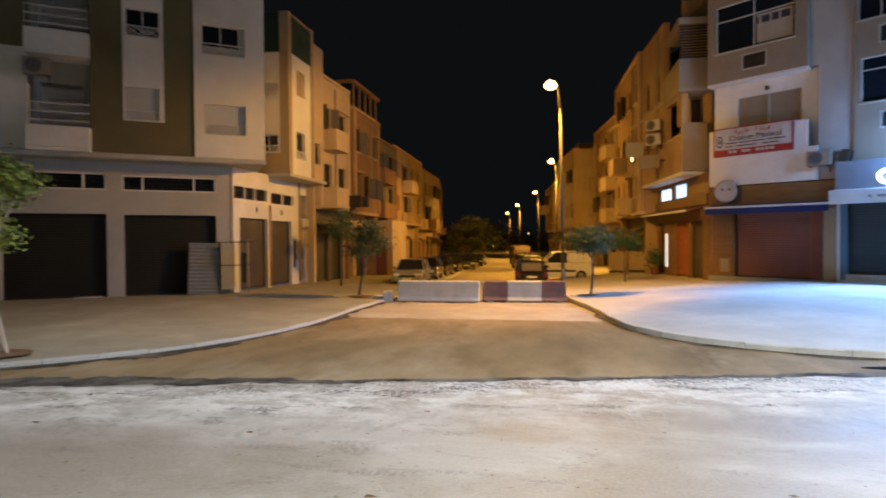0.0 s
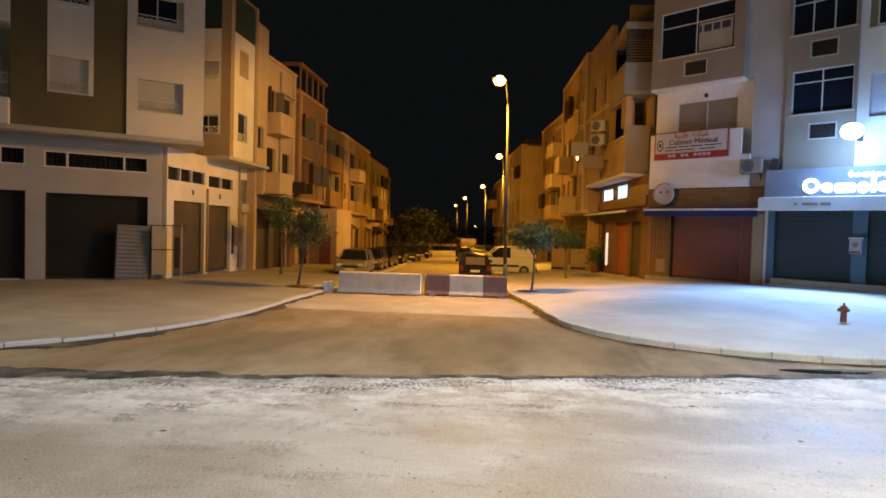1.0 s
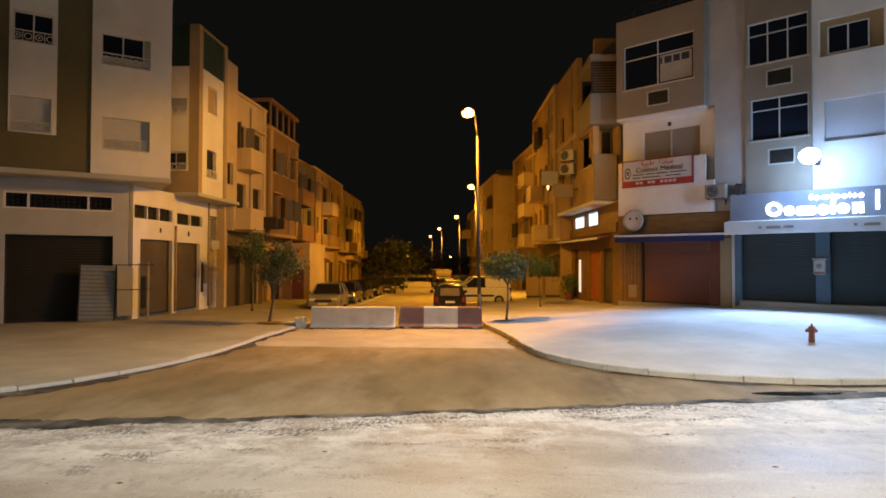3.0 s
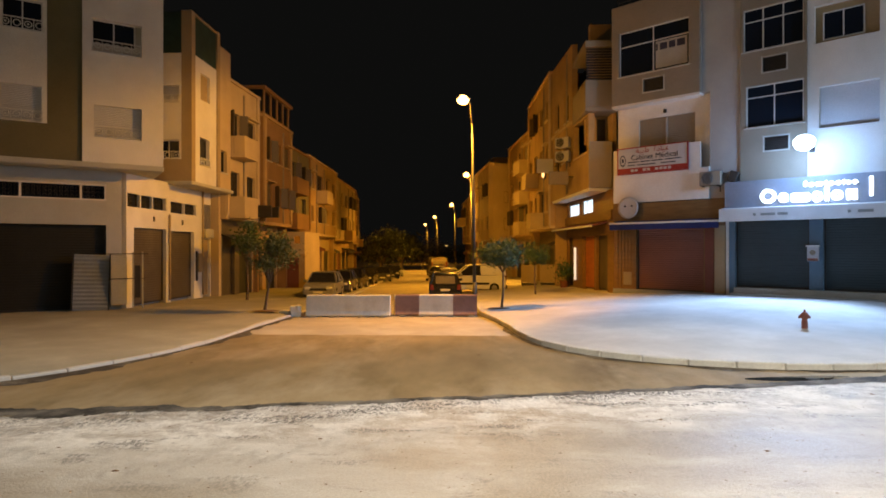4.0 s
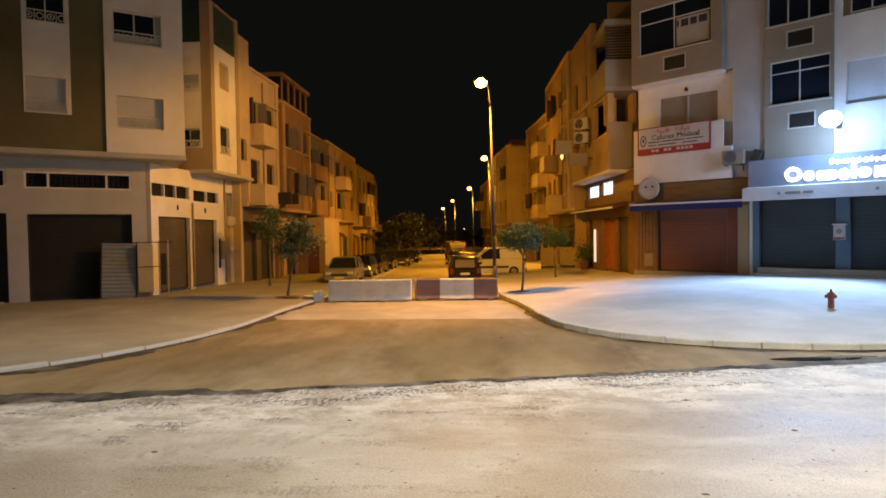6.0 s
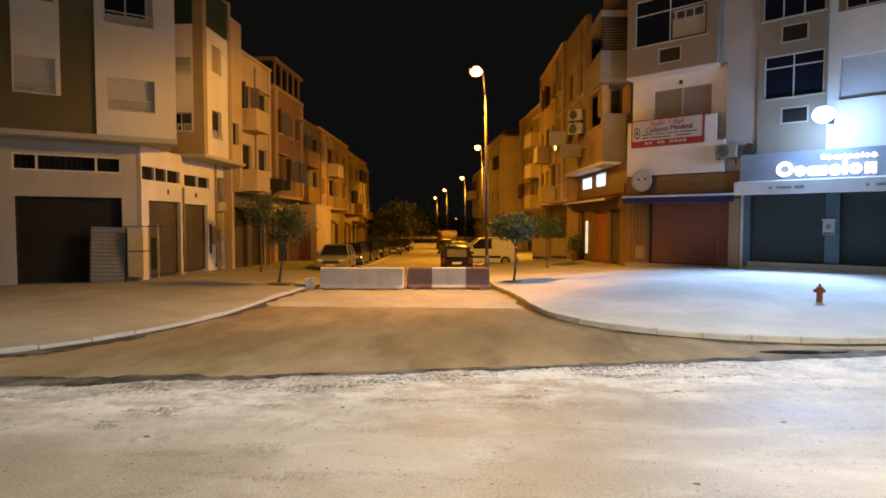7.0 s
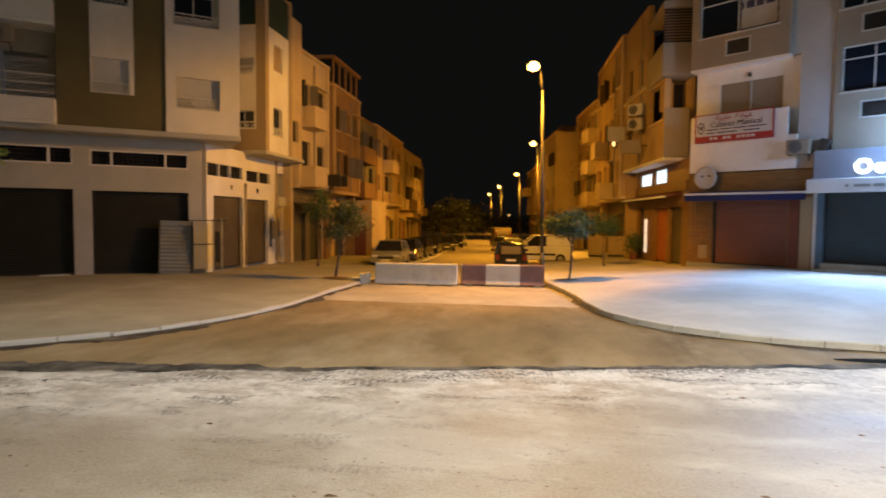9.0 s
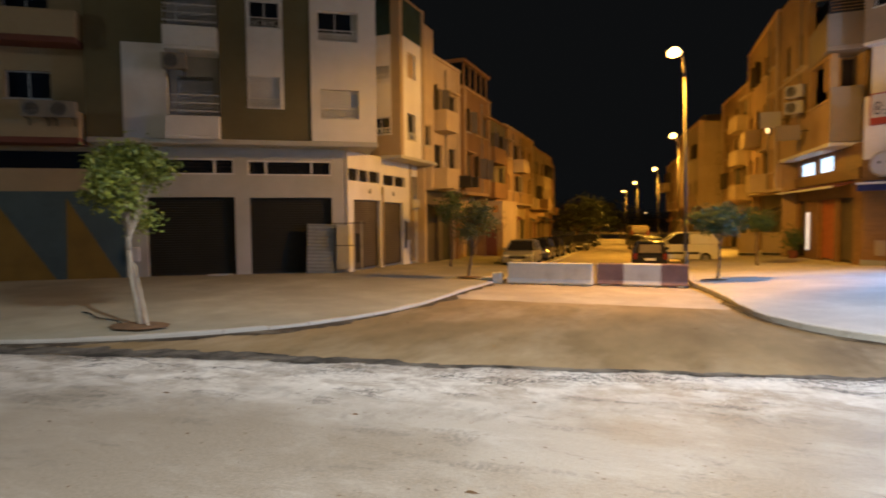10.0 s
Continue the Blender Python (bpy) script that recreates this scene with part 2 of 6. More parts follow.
M = {
    "dust_road": road_material("dusty_asphalt"),
    "asphalt": material("fresh_asphalt", (0.255, 0.182, 0.09), 0.8, 0.38, 0.75, 0.4, 70, stain=(0.35, 0.275, 0.17), stain_at=0.56, stretch=(0.9, 0.4, 1), spec=0.12),
    "seam": material("tar_seam", (0.045, 0.042, 0.038), 0.85, 0.5, 2.0, 0.8, 30, stain=(0.17, 0.15, 0.125), stain_at=0.52, spec=0.12),
    "pale_road": material("worn_pale_asphalt", (0.42, 0.37, 0.30), 0.85, 0.25, 0.8, 0.4, 60, stain=(0.32, 0.27, 0.21), stain_at=0.6, spec=0.15),
    "pavement": material("dusty_concrete_pavement", (0.53, 0.495, 0.445), 0.85, 0.24, 0.5, 0.35, 45, stain=(0.40, 0.365, 0.32), stain_at=0.6),
    # darker copy of the pavement: the left side's weak light is in its colour
    "pavement_dimmed": material("dimmed_brown_grey_pavement", (0.35, 0.325, 0.245), 0.88, 0.28, 0.55, 0.4, 40, stain=(0.25, 0.23, 0.17), stain_at=0.56),
    "kerb": material("pale_kerb_concrete", (0.60, 0.565, 0.50), 0.85, 0.3, 1.6, 0.4, 30, stain=(0.33, 0.29, 0.25), stain_at=0.62),
    "white": material("white_render", (0.72, 0.70, 0.66), 0.85, 0.12, 0.6, 0.15, 30, stain=(0.55, 0.52, 0.47), stain_at=0.66),
    # duller than white: front ground floor, slabs, recessed balcony walls, sills and trim
    "offwhite": material("off_white_render", (0.46, 0.445, 0.385), 0.85, 0.16, 0.7, 0.15, 30, stain=(0.42, 0.39, 0.34), stain_at=0.64),
    "brown": material("brown_render", (0.142, 0.124, 0.064), 0.85, 0.14, 0.7, 0.15, 30),
    "tan": material("tan_render", (0.37, 0.285, 0.165), 0.85, 0.15, 0.6, 0.15, 30, stain=(0.30, 0.24, 0.15), stain_at=0.64),
    "ochre": material("ochre_render", (0.40, 0.275, 0.13), 0.85, 0.25, 0.5, 0.15, 30, stain=(0.26, 0.17, 0.08), stain_at=0.60),
    "sand": material("sand_render", (0.52, 0.41, 0.25), 0.85, 0.15, 0.5, 0.15, 30, stain=(0.38, 0.29, 0.17), stain_at=0.64),
    "taupe": material("taupe_render", (0.27, 0.23, 0.175), 0.85, 0.12, 0.7, 0.15, 30),
    # gutter mud; its dark colour also serves for the left kerb's shadow
    "mud": material("dark_gutter_mud_and_shadow", (0.07, 0.055, 0.04), 0.9, 0.5, 3.0, 0.8, 30, stain=(0.20, 0.17, 0.13), stain_at=0.6, spec=0.2),
    "umber": material("umber_render", (0.25, 0.145, 0.06), 0.85, 0.2, 0.6, 0.15, 30, stain=(0.20, 0.12, 0.055), stain_at=0.62),
    "grey": material("grey_render", (0.40, 0.39, 0.37), 0.85, 0.15, 0.7, 0.15, 30),
    "brick_red": material("red_brown_paint", (0.17, 0.06, 0.04), 0.75, 0.2, 1.0, 0.1, 30),
    "frame": material("white_aluminium", (0.62, 0.62, 0.60), 0.45, 0.08, 2.0, 0.0, 20),
    "dark_frame": material("dark_metal", (0.05, 0.045, 0.04), 0.5, 0.2, 3.0, 0.05, 30, metal=0.3),
    "water": glass("still_water", (0.02, 0.02, 0.02), 0.03),
    "pane": glass("dark_window_glass", (0.010, 0.014, 0.022)),
    "blind": material("pale_blind_slats", (0.50, 0.51, 0.53), 0.6, 0.08, 0.8, 0.05, 25),
    "shutter": material("dark_brown_shutter", (0.085, 0.068, 0.046), 0.55, 0.18, 0.6, 0.1, 25, stain=(0.13, 0.105, 0.07), stain_at=0.62),
    "shutter_black": material("near_black_roller_shutter", (0.022, 0.021, 0.014), 0.6, 0.25, 0.6, 0.1, 25),
    "shutter_red": material("maroon_roller_shutter", (0.19, 0.085, 0.065), 0.5, 0.14, 0.6, 0.05, 25),
    "shutter_blue": material("slate_roller_shutter", (0.038, 0.055, 0.062), 0.45, 0.18, 0.6, 0.05, 25),
    "wood": material("varnished_brown_cladding", (0.20, 0.115, 0.045), 0.5, 0.28, 1.2, 0.15, 18, stretch=(1, 1, 6)),
    "blue": material("blue_canvas", (0.018, 0.03, 0.14), 0.8, 0.2, 2.0, 0.1, 60),
    "navy": material("grey_blue_panel", (0.10, 0.17, 0.24), 0.45, 0.12, 1.0, 0.05, 20),
    "fascia": material("grey_fascia", (0.24, 0.26, 0.31), 0.5, 0.15, 1.0, 0.05, 20),
    "canvas": material("white_canvas", (0.62, 0.64, 0.66), 0.75, 0.12, 1.5, 0.1, 60),
    "tarp": material("dark_green_tarpaulin", (0.025, 0.055, 0.042), 0.7, 0.3, 1.5, 0.2, 25),
    "sheet": material("galvanised_sheet", (0.27, 0.29, 0.29), 0.5, 0.2, 1.5, 0.1, 20, metal=0.3, stain=(0.20, 0.19, 0.17), stain_at=0.66),
    "concrete_white": material("whitewashed_concrete", (0.74, 0.71, 0.64), 0.85, 0.18, 0.9, 0.4, 25, stain=(0.42, 0.37, 0.30), stain_at=0.70),
    "concrete_red": material("faded_red_paint", (0.27, 0.165, 0.145), 0.8, 0.25, 1.5, 0.35, 25, stain=(0.34, 0.25, 0.22), stain_at=0.7),
    "pole": material("grey_galvanised_pole", (0.07, 0.066, 0.06), 0.6, 0.15, 2.0, 0.05, 20, metal=0.2),
    "bark": material("pale_limewashed_bark", (0.40, 0.34, 0.26), 0.9, 0.35, 5.0, 0.6, 25, stretch=(1, 1, 0.3)),
    "dark_bark": material("grey_brown_bark", (0.14, 0.10, 0.065), 0.9, 0.35, 5.0, 0.6, 25, stretch=(1, 1, 0.3)),
    "soil": material("brown_soil", (0.19, 0.115, 0.06), 0.95, 0.4, 3.0, 0.8, 30),
    "hydrant": material("chipped_red_enamel", (0.30, 0.11, 0.075), 0.5, 0.3, 6.0, 0.1, 30, stain=(0.42, 0.30, 0.24), stain_at=0.66),
    "mural_blue": material("blue_mural_paint", (0.075, 0.115, 0.125), 0.75, 0.25, 0.8, 0.1, 30),
    "mural_yellow": material("yellow_mural_paint", (0.24, 0.155, 0.03), 0.75, 0.25, 0.8, 0.1, 30),
    "rubber": material("black_rubber", (0.018, 0.018, 0.018), 0.8, 0.2, 5.0, 0.1, 40),
    "rim": material("silver_wheel_rim", (0.42, 0.42, 0.42), 0.35, 0.1, 5.0, 0.0, 40, metal=0.8),
    "car_silver": material("silver_car_paint", (0.24, 0.235, 0.225), 0.35, 0.04, 1.0, 0.0, 20, metal=0.1),
    "car_black": material("black_car_paint", (0.015, 0.015, 0.018), 0.2, 0.1, 1.0, 0.0, 20, spec=0.5),
    "car_grey": material("grey_car_paint", (0.10, 0.10, 0.11), 0.25, 0.06, 1.0, 0.0, 20, metal=0.4),
    "car_white": material("white_van_paint", (0.72, 0.71, 0.68), 0.3, 0.05, 1.0, 0.0, 20, spec=0.5),
    "car_glass": glass("tinted_car_glass", (0.02, 0.019, 0.018), 0.10),
    # pale brown tone stands for street glow reflected in and seen through rear windows
    "rear_glass": material("glow_tinted_rear_glass", (0.16, 0.14, 0.11), 0.3, 0.3, 3.0, 0.0, 20, spec=0.8),
    "plastic": material("black_plastic", (0.025, 0.025, 0.026), 0.6, 0.15, 4.0, 0.05, 40),
    "headlight": material("clear_headlight_lens", (0.62, 0.62, 0.60), 0.12, 0.1, 8.0, 0.0, 40, spec=0.8),
    "tail": material("red_tail_lens", (0.13, 0.012, 0.01), 0.15, 0.1, 8.0, 0.0, 40, spec=0.8),
    "plate": material("pale_plate", (0.62, 0.61, 0.57), 0.5, 0.1, 8.0, 0.0, 40),
    "sign_white": material("white_sign_board", (0.46, 0.46, 0.49), 0.45, 0.06, 1.0, 0.0, 20),
    "sign_red": material("red_sign_band", (0.30, 0.02, 0.025), 0.5, 0.1, 1.0, 0.0, 20),
    "ink": material("dark_ink", (0.04, 0.04, 0.07), 0.6, 0.1, 1.0, 0.0, 20),
    "lamp_glass": glow("sodium_lamp_glass", (1.0, 0.52, 0.14), 9.0),
    "flood_glass": glow("cold_white_lamp_glass", (0.72, 0.86, 1.0), 9.0),
    "neon": glow("white_lit_letters", (0.80, 0.90, 1.0), 5.0),
    "lit_pane": glow("lit_window_pane", (0.62, 0.82, 1.0), 1.7),
    "lit_dim": glow("dim_lit_strip", (0.9, 0.8, 0.62), 0.8),
    "orange_wood": material("orange_varnished_wood", (0.34, 0.11, 0.03), 0.5, 0.25, 1.2, 0.15, 18, stretch=(1, 1, 6)),
    # glow for the bead that stands in for an orange glint
    "glint_glow": glow("amber_glint_glow", (1.0, 0.62, 0.22), 2.5),
}


def leaf_material(name, a, b):
    m = bpy.data.materials.new(name)
    m.use_nodes = True
    n, l = m.node_tree.nodes, m.node_tree.links
    p = n["Principled BSDF"]
    geo = n.new("ShaderNodeNewGeometry")
    ramp = n.new("ShaderNodeValToRGB")
    ramp.color_ramp.elements[0].color, ramp.color_ramp.elements[1].color = (*a, 1), (*b, 1)
    l.new(geo.outputs["Random Per Island"], ramp.inputs["Fac"])
    l.new(ramp.outputs["Color"], p.inputs["Base Color"])
    p.inputs["Roughness"].default_value = 0.55
    return m


# dark-to-bright spread puts lit and unlit leaves into the crown's colours
M["leaf"] = leaf_material("lit_and_dark_green_leaves", (0.05, 0.075, 0.010), (0.34, 0.37, 0.05))
M["leaf_dark"] = leaf_material("dark_green_leaves", (0.018, 0.045, 0.016), (0.05, 0.10, 0.035))
M["leaf_mid"] = leaf_material("dusty_green_leaves", (0.05, 0.07, 0.02), (0.13, 0.15, 0.05))
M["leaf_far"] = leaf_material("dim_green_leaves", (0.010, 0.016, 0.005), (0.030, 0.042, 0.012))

# ---- mesh helpers ----


def box(bm, x0, x1, y0, y1, z0, z1):
    vs = [bm.verts.new(p) for p in ((x0, y0, z0), (x1, y0, z0), (x1, y1, z0), (x0, y1, z0), (x0, y0, z1), (x1, y0, z1), (x1, y1, z1), (x0, y1, z1))]
    for f in ((3, 2, 1, 0), (4, 5, 6, 7), (0, 1, 5, 4), (1, 2, 6, 5), (2, 3, 7, 6), (3, 0, 4, 7)):
        bm.faces.new([vs[i] for i in f])


def boxes(*specs, bevel=0.0):
    bm = bmesh.new()
    for s in specs:
        box(bm, *s)
    if bevel:
        bmesh.ops.bevel(bm, geom=bm.edges[:], offset=bevel, segments=1, affect="EDGES", clamp_overlap=True)
    return bm


def tube(bm, a, b, ra, rb=None, n=10, caps=True):
    """A tapered round bar from a to b."""
    a, b = Vector(a), Vector(b)
    rb = ra if rb is None else rb
    q = (b - a).to_track_quat("Z", "Y")
    ring = lambda c, r: [bm.verts.new(c + q @ Vector((r * math.cos(2 * math.pi * i / n), r * math.sin(2 * math.pi * i / n), 0))) for i in range(n)]
    p, o = ring(a, ra), ring(b, rb)
    for i in range(n):
        bm.faces.new((p[i], p[(i + 1) % n], o[(i + 1) % n], o[i]))
    if caps:
        bm.faces.new(p[::-1]), bm.faces.new(o)


def prism(bm, outline, x0, x1):
    """An outline in y, z drawn out along x."""
    a = [bm.verts.new((x0, y, z)) for y, z in outline]
    b = [bm.verts.new((x1, y, z)) for y, z in outline]
    k = len(outline)
    bm.faces.new(a[::-1]), bm.faces.new(b)
    for i in range(k):
        bm.faces.new((a[i], a[(i + 1) % k], b[(i + 1) % k], b[i]))


def mesh(name, bm, mat, smooth=False):
    me = bpy.data.meshes.new(name)
    bmesh.ops.recalc_face_normals(bm, faces=bm.faces[:])
    bm.to_mesh(me)
    bm.free()
    me.materials.append(mat)
    if smooth:
        me.polygons.foreach_set("use_smooth", [True] * len(me.polygons))
    return me


def part(name, bm, mat, parent, label="", at=None, smooth=False):
    """One mesh under a thing or a part; at: its pose in the parent's space."""
    ob = new(name, mesh(name, bm, mat, smooth))
    ob.parent = parent
    if at is not None:
        ob.matrix_basis = at
    if label:
        ob["label"] = label
    return ob


def thing(name, m, label, category, group="", kind=""):
    ob = new(name)
    ob.matrix_basis = m
    return tagged(ob, label, category, group, kind)


def single(name, bm, mat, label, category, m=None, kind="", group="", smooth=False):
    ob = new(name, mesh(name, bm, mat, smooth))
    if m is not None:
        ob.matrix_basis = m
    return tagged(ob, label, category, group, kind)


def holed(bm, s0, s1, z0, z1, y0, y1, holes):
    """A wall panel in the plane x-z from y0 to y1 with openings (s0, s1, z0, z1) cut through."""
    xs = sorted({s0, s1, *[min(max(v, s0), s1) for h in holes for v in h[:2]]})
    zs = sorted({z0, z1, *[min(max(v, z0), z1) for h in holes for v in h[2:4]]})
    solid = {}
    for i in range(len(xs) - 1):
        for j in range(len(zs) - 1):
            cx, cz = (xs[i] + xs[i + 1]) / 2, (zs[j] + zs[j + 1]) / 2
            solid[i, j] = not any(h[0] < cx < h[1] and h[2] < cz < h[3] for h in holes)
    vs = {}

    def v(i, j, k):
        if (i, j, k) not in vs:
            vs[i, j, k] = bm.verts.new((xs[i], y1 if k else y0, zs[j]))
        return vs[i, j, k]
    for (i, j), on in solid.items():
        if not on:
            continue
        bm.faces.new((v(i, j, 0), v(i + 1, j, 0), v(i + 1, j + 1, 0), v(i, j + 1, 0)))
        bm.faces.new((v(i, j, 1), v(i, j + 1, 1), v(i + 1, j + 1, 1), v(i + 1, j, 1)))
        for di, dj, a, b in ((-1, 0, (i, j), (i, j + 1)), (1, 0, (i + 1, j), (i + 1, j + 1)), (0, -1, (i, j), (i + 1, j)), (0, 1, (i, j + 1), (i + 1, j + 1))):
            if not solid.get((i + di, j + dj), False):
                bm.faces.new((v(*a, 0), v(*b, 0), v(*b, 1), v(*a, 1)))


def wall(parent, at, s0, s1, z0, z1, mat, holes=(), y0=0.0, y1=0.3, name="wall", label=""):
    bm = bmesh.new()
    holed(bm, s0, s1, z0, z1, y0, y1, holes)
    return part(name, bm, mat, parent, label, at)


# ---- parts of buildings ----


def window(parent, at, s0, s1, z0, z1, y=0.12, cols=2, transom=0.0, mat=None, label="dark two-pane window in a pale frame", sill=True):
    """A framed window set y into its wall, with each pane a mesh of its own. transom: share of the height above the cross bar."""
    w, f = 0.042, mat or M["frame"]
    xs = [s0 + (s1 - s0) * i / cols for i in range(cols + 1)]
    zt = z1 - (z1 - z0) * transom
    spans = ((z0 + w, zt - w / 2), (zt + w / 2, z1 - w)) if transom else ((z0 + w, z1 - w),)
    holes = [(xs[i] + (w if i == 0 else w / 2), xs[i + 1] - (w if i == cols - 1 else w / 2), a, b) for i in range(cols) for a, b in spans]
    bm = bmesh.new()
    holed(bm, s0, s1, z0, z1, y, y + 0.06, holes)
    win = part("window", bm, f, parent, label, at)
    for i in range(cols):
        spans = ((z0 + w, zt), (zt, z1 - w)) if transom else ((z0 + w, z1 - w),)
        for a, b in spans:
            part("pane", boxes((xs[i] + 0.01, xs[i + 1] - 0.01, y + 0.025, y + 0.035, a, b)), M["pane"], win)
    if sill:
        part("sill", boxes((s0 - 0.06, s1 + 0.06, -0.05, y, z0 - 0.06, z0 - 0.004)), M["offwhite"], win)
    return win


def blind(parent, at, s0, s1, z0, z1, y=0.1, mat=None, label="closed pale roller blind with narrow slats", pitch=0.06, name="blind"):
    """A closed slatted blind or shutter: a ribbed sheet."""
    bm, n = bmesh.new(), max(4, int((z1 - z0) / pitch))
    rows = []
    for i in range(n):
        a, b = z0 + (z1 - z0) * i / n, z0 + (z1 - z0) * (i + 0.82) / n
        rows += [(y + 0.008, a), (y, a + (b - a) * 0.3), (y, a + (b - a) * 0.8), (y + 0.012, b)]
    ring = [(bm.verts.new((s0, p, q)), bm.verts.new((s1, p, q))) for p, q in rows]
    for (a, b), (c, d) in zip(ring, ring[1:]):
        bm.faces.new((a, b, d, c))
    box(bm, s0, s1, y + 0.02, y + 0.05, z0, z1)
    return part(name, bm, mat or M["blind"], parent, label, at)


def grille(parent, at, s0, s1, z0, z1, y=-0.02, label="white wrought-iron window grille with rings"):
    """An ornamental guard rail: two rails, bars and rings."""
    bm = bmesh.new()
    box(bm, s0, s1, y, y + 0.03, z1 - 0.035, z1)
    box(bm, s0, s1, y + 0.001, y + 0.029, z0, z0 + 0.03)
    n = max(3, int((s1 - s0) / 0.28))
    step = (s1 - s0) / n
    for i in range(n + 1):
        x = min(max(s0 + step * i, s0 + 0.012), s1 - 0.012)
        box(bm, x - 0.012, x + 0.012, y + 0.004, y + 0.026, z0 + 0.03, z1 - 0.035)
    r = min(step, z1 - z0) * 0.33
    for i in range(n):
        c, h = s0 + step * (i + 0.5), (z0 + z1) / 2
        k = 10
        for j in range(k):
            a, b = 2 * math.pi * j / k, 2 * math.pi * (j + 1) / k
            tube(bm, (c + r * math.cos(a), y + 0.015, h + r * math.sin(a)), (c + r * math.cos(b), y + 0.015, h + r * math.sin(b)), 0.016, n=4, caps=False)
        if i % 2 == 0:
            box(bm, c - 0.03, c + 0.03, y + 0.005, y + 0.025, h - 0.03, h + 0.03)
    return part("grille", bm, M["frame"], parent, label, at)


def roller(parent, at, s0, s1, z0, z1, mat, y=0.18, label="closed roller shutter"):
    sh = blind(parent, at, s0, s1, z0 + 0.06, z1, y, mat, label, 0.095, "roller_shutter")
    part("bottom_bar", boxes((s0, s1, y - 0.012, y + 0.03, z0, z0 + 0.07), bevel=0.006), M["dark_frame"], sh)
    part("guide_rail", boxes((s0 - 0.004, s0 + 0.06, y - 0.03, y - 0.014, z0, z1)), M["dark_frame"], sh)
    part("guide_rail", boxes((s1 - 0.06, s1 + 0.004, y - 0.03, y - 0.014, z0, z1)), M["dark_frame"], sh)
    return sh


def air_unit(m, label="grey outdoor air-conditioning unit on wall brackets", group="", mat=None):
    """An outdoor cooling unit: a cabinet with a round fan grille; its back is at y = 0."""
    u = thing("air_conditioner", m, label, "air conditioner", group)
    part("cabinet", boxes((-0.42, 0.42, -0.40, -0.12, -0.29, 0.29), bevel=0.02), mat or M["grey"], u)
    bm = bmesh.new()
    tube(bm, (-0.1, -0.412, 0), (-0.1, -0.395, 0), 0.245, n=20)
    part("fan_opening", bm, M["plastic"], u)
    bm = bmesh.new()
    for k in range(4):
        r = 0.06 + 0.055 * k
        for j in range(16):
            a, b = 2 * math.pi * j / 16, 2 * math.pi * (j + 1) / 16
            tube(bm, (-0.1 + r * math.cos(a), -0.42, r * math.sin(a)), (-0.1 + r * math.cos(b), -0.42, r * math.sin(b)), 0.006, n=4, caps=False)
    part("fan_guard", bm, M["grey"], u)
    for x in (-0.3, 0.3):
        part("bracket", boxes((x - 0.02, x + 0.02, -0.42, 0.0, -0.33, -0.295), (x - 0.02, x + 0.02, -0.03, 0.0, -0.55, -0.33)), M["dark_frame"], u)
    return u


def face(x, y, angle):
    """The pose of a facade: x along it, y into the house, z up."""
    return pose(x, y, 0, 0, 0, angle)

# ---- ground, roads, pavements ----


def strip(bm, left, right, cuts, height):
    """A sheet between two lines of plan points, cut across into so many cells."""
    rows = []
    for (ax, ay), (bx, by) in zip(left, right):
        row = []
        for k in range(cuts + 1):
            f = k / cuts
            x, y = ax + (bx - ax) * f, ay + (by - ay) * f
            row.append(bm.verts.new((x, y, height(x, y, f))))
        rows.append(row)
    for r, q in zip(rows, rows[1:]):
        for k in range(cuts):
            bm.faces.new((r[k], r[k + 1], q[k + 1], q[k]))


def smooth_line(points, step=0.5):
    """A plan line through points, rounded (Catmull-Rom) and resampled."""
    out = []
    p = [points[0], *points, points[-1]]
    for i in range(1, len(p) - 2):
        a, b, c, d = (np.array(v, float) for v in p[i - 1:i + 3])
        n = max(1, int(np.linalg.norm(c - b) / step))
        for k in range(n):
            t = k / n
            out.append(tuple(0.5 * (2 * b + (c - a) * t + (2 * a - 5 * b + 4 * c - d) * t * t + (3 * b - a - 3 * c + d) * t ** 3)))
    out.append(tuple(points[-1]))
    return out


def axis(lo, hi, fine_lo, fine_hi, step):
    far = [lo, lo * 0.3, lo * 0.12, fine_lo - 12]
    return [v for v in far if v < fine_lo - 4] + list(np.arange(fine_lo, fine_hi + 0.01, step)) + [v for v in (fine_hi + 15, hi * 0.12, hi * 0.3, hi) if v > fine_hi + 4]


bm = bmesh.new()
gx, gy = axis(-1500, 1500, -24, 24, 3.0), axis(-1500, 1500, -12, 156, 3.0)
grid = [[bm.verts.new((x, y, street_z(y))) for x in gx] for y in gy]
for a, b in zip(grid, grid[1:]):
    for i in range(len(gx) - 1):
        bm.faces.new((a[i], a[i + 1], b[i + 1], b[i]))
single("ground", bm, M["dust_road"], "pale dusty asphalt of the main road, scuffed and patched", "road", kind="structure", smooth=True)

# kerb lines: out of the side street, round the corner, along the main road
KERB_L = smooth_line([(-9.5, 90), (-7.6, 60), (-6.2, 40), (-5.7, 28), (-5.55, 21), (-5.6, 17.4), (-5.65, 15.6), (-5.8, 14.0), (-6.2, 12.6), (-6.9, 11.1), (-7.9, 9.9), (-9.0, 8.95), (-10.4, 8.1), (-13, 7.1), (-24, 4.2), (-45, -1.0)])
KERB_R = smooth_line([(-2.0, 90), (0.4, 60), (1.35, 40), (1.4, 28), (1.45, 22.6), (1.95, 19.8), (2.32, 17.0), (2.52, 15.7), (2.9, 14.55), (3.5, 13.62), (4.35, 12.92), (5.4, 12.4), (6.8, 12.05), (8.2, 12.0), (10.5, 12.35), (16, 13.5), (30, 16.8), (48, 21)])


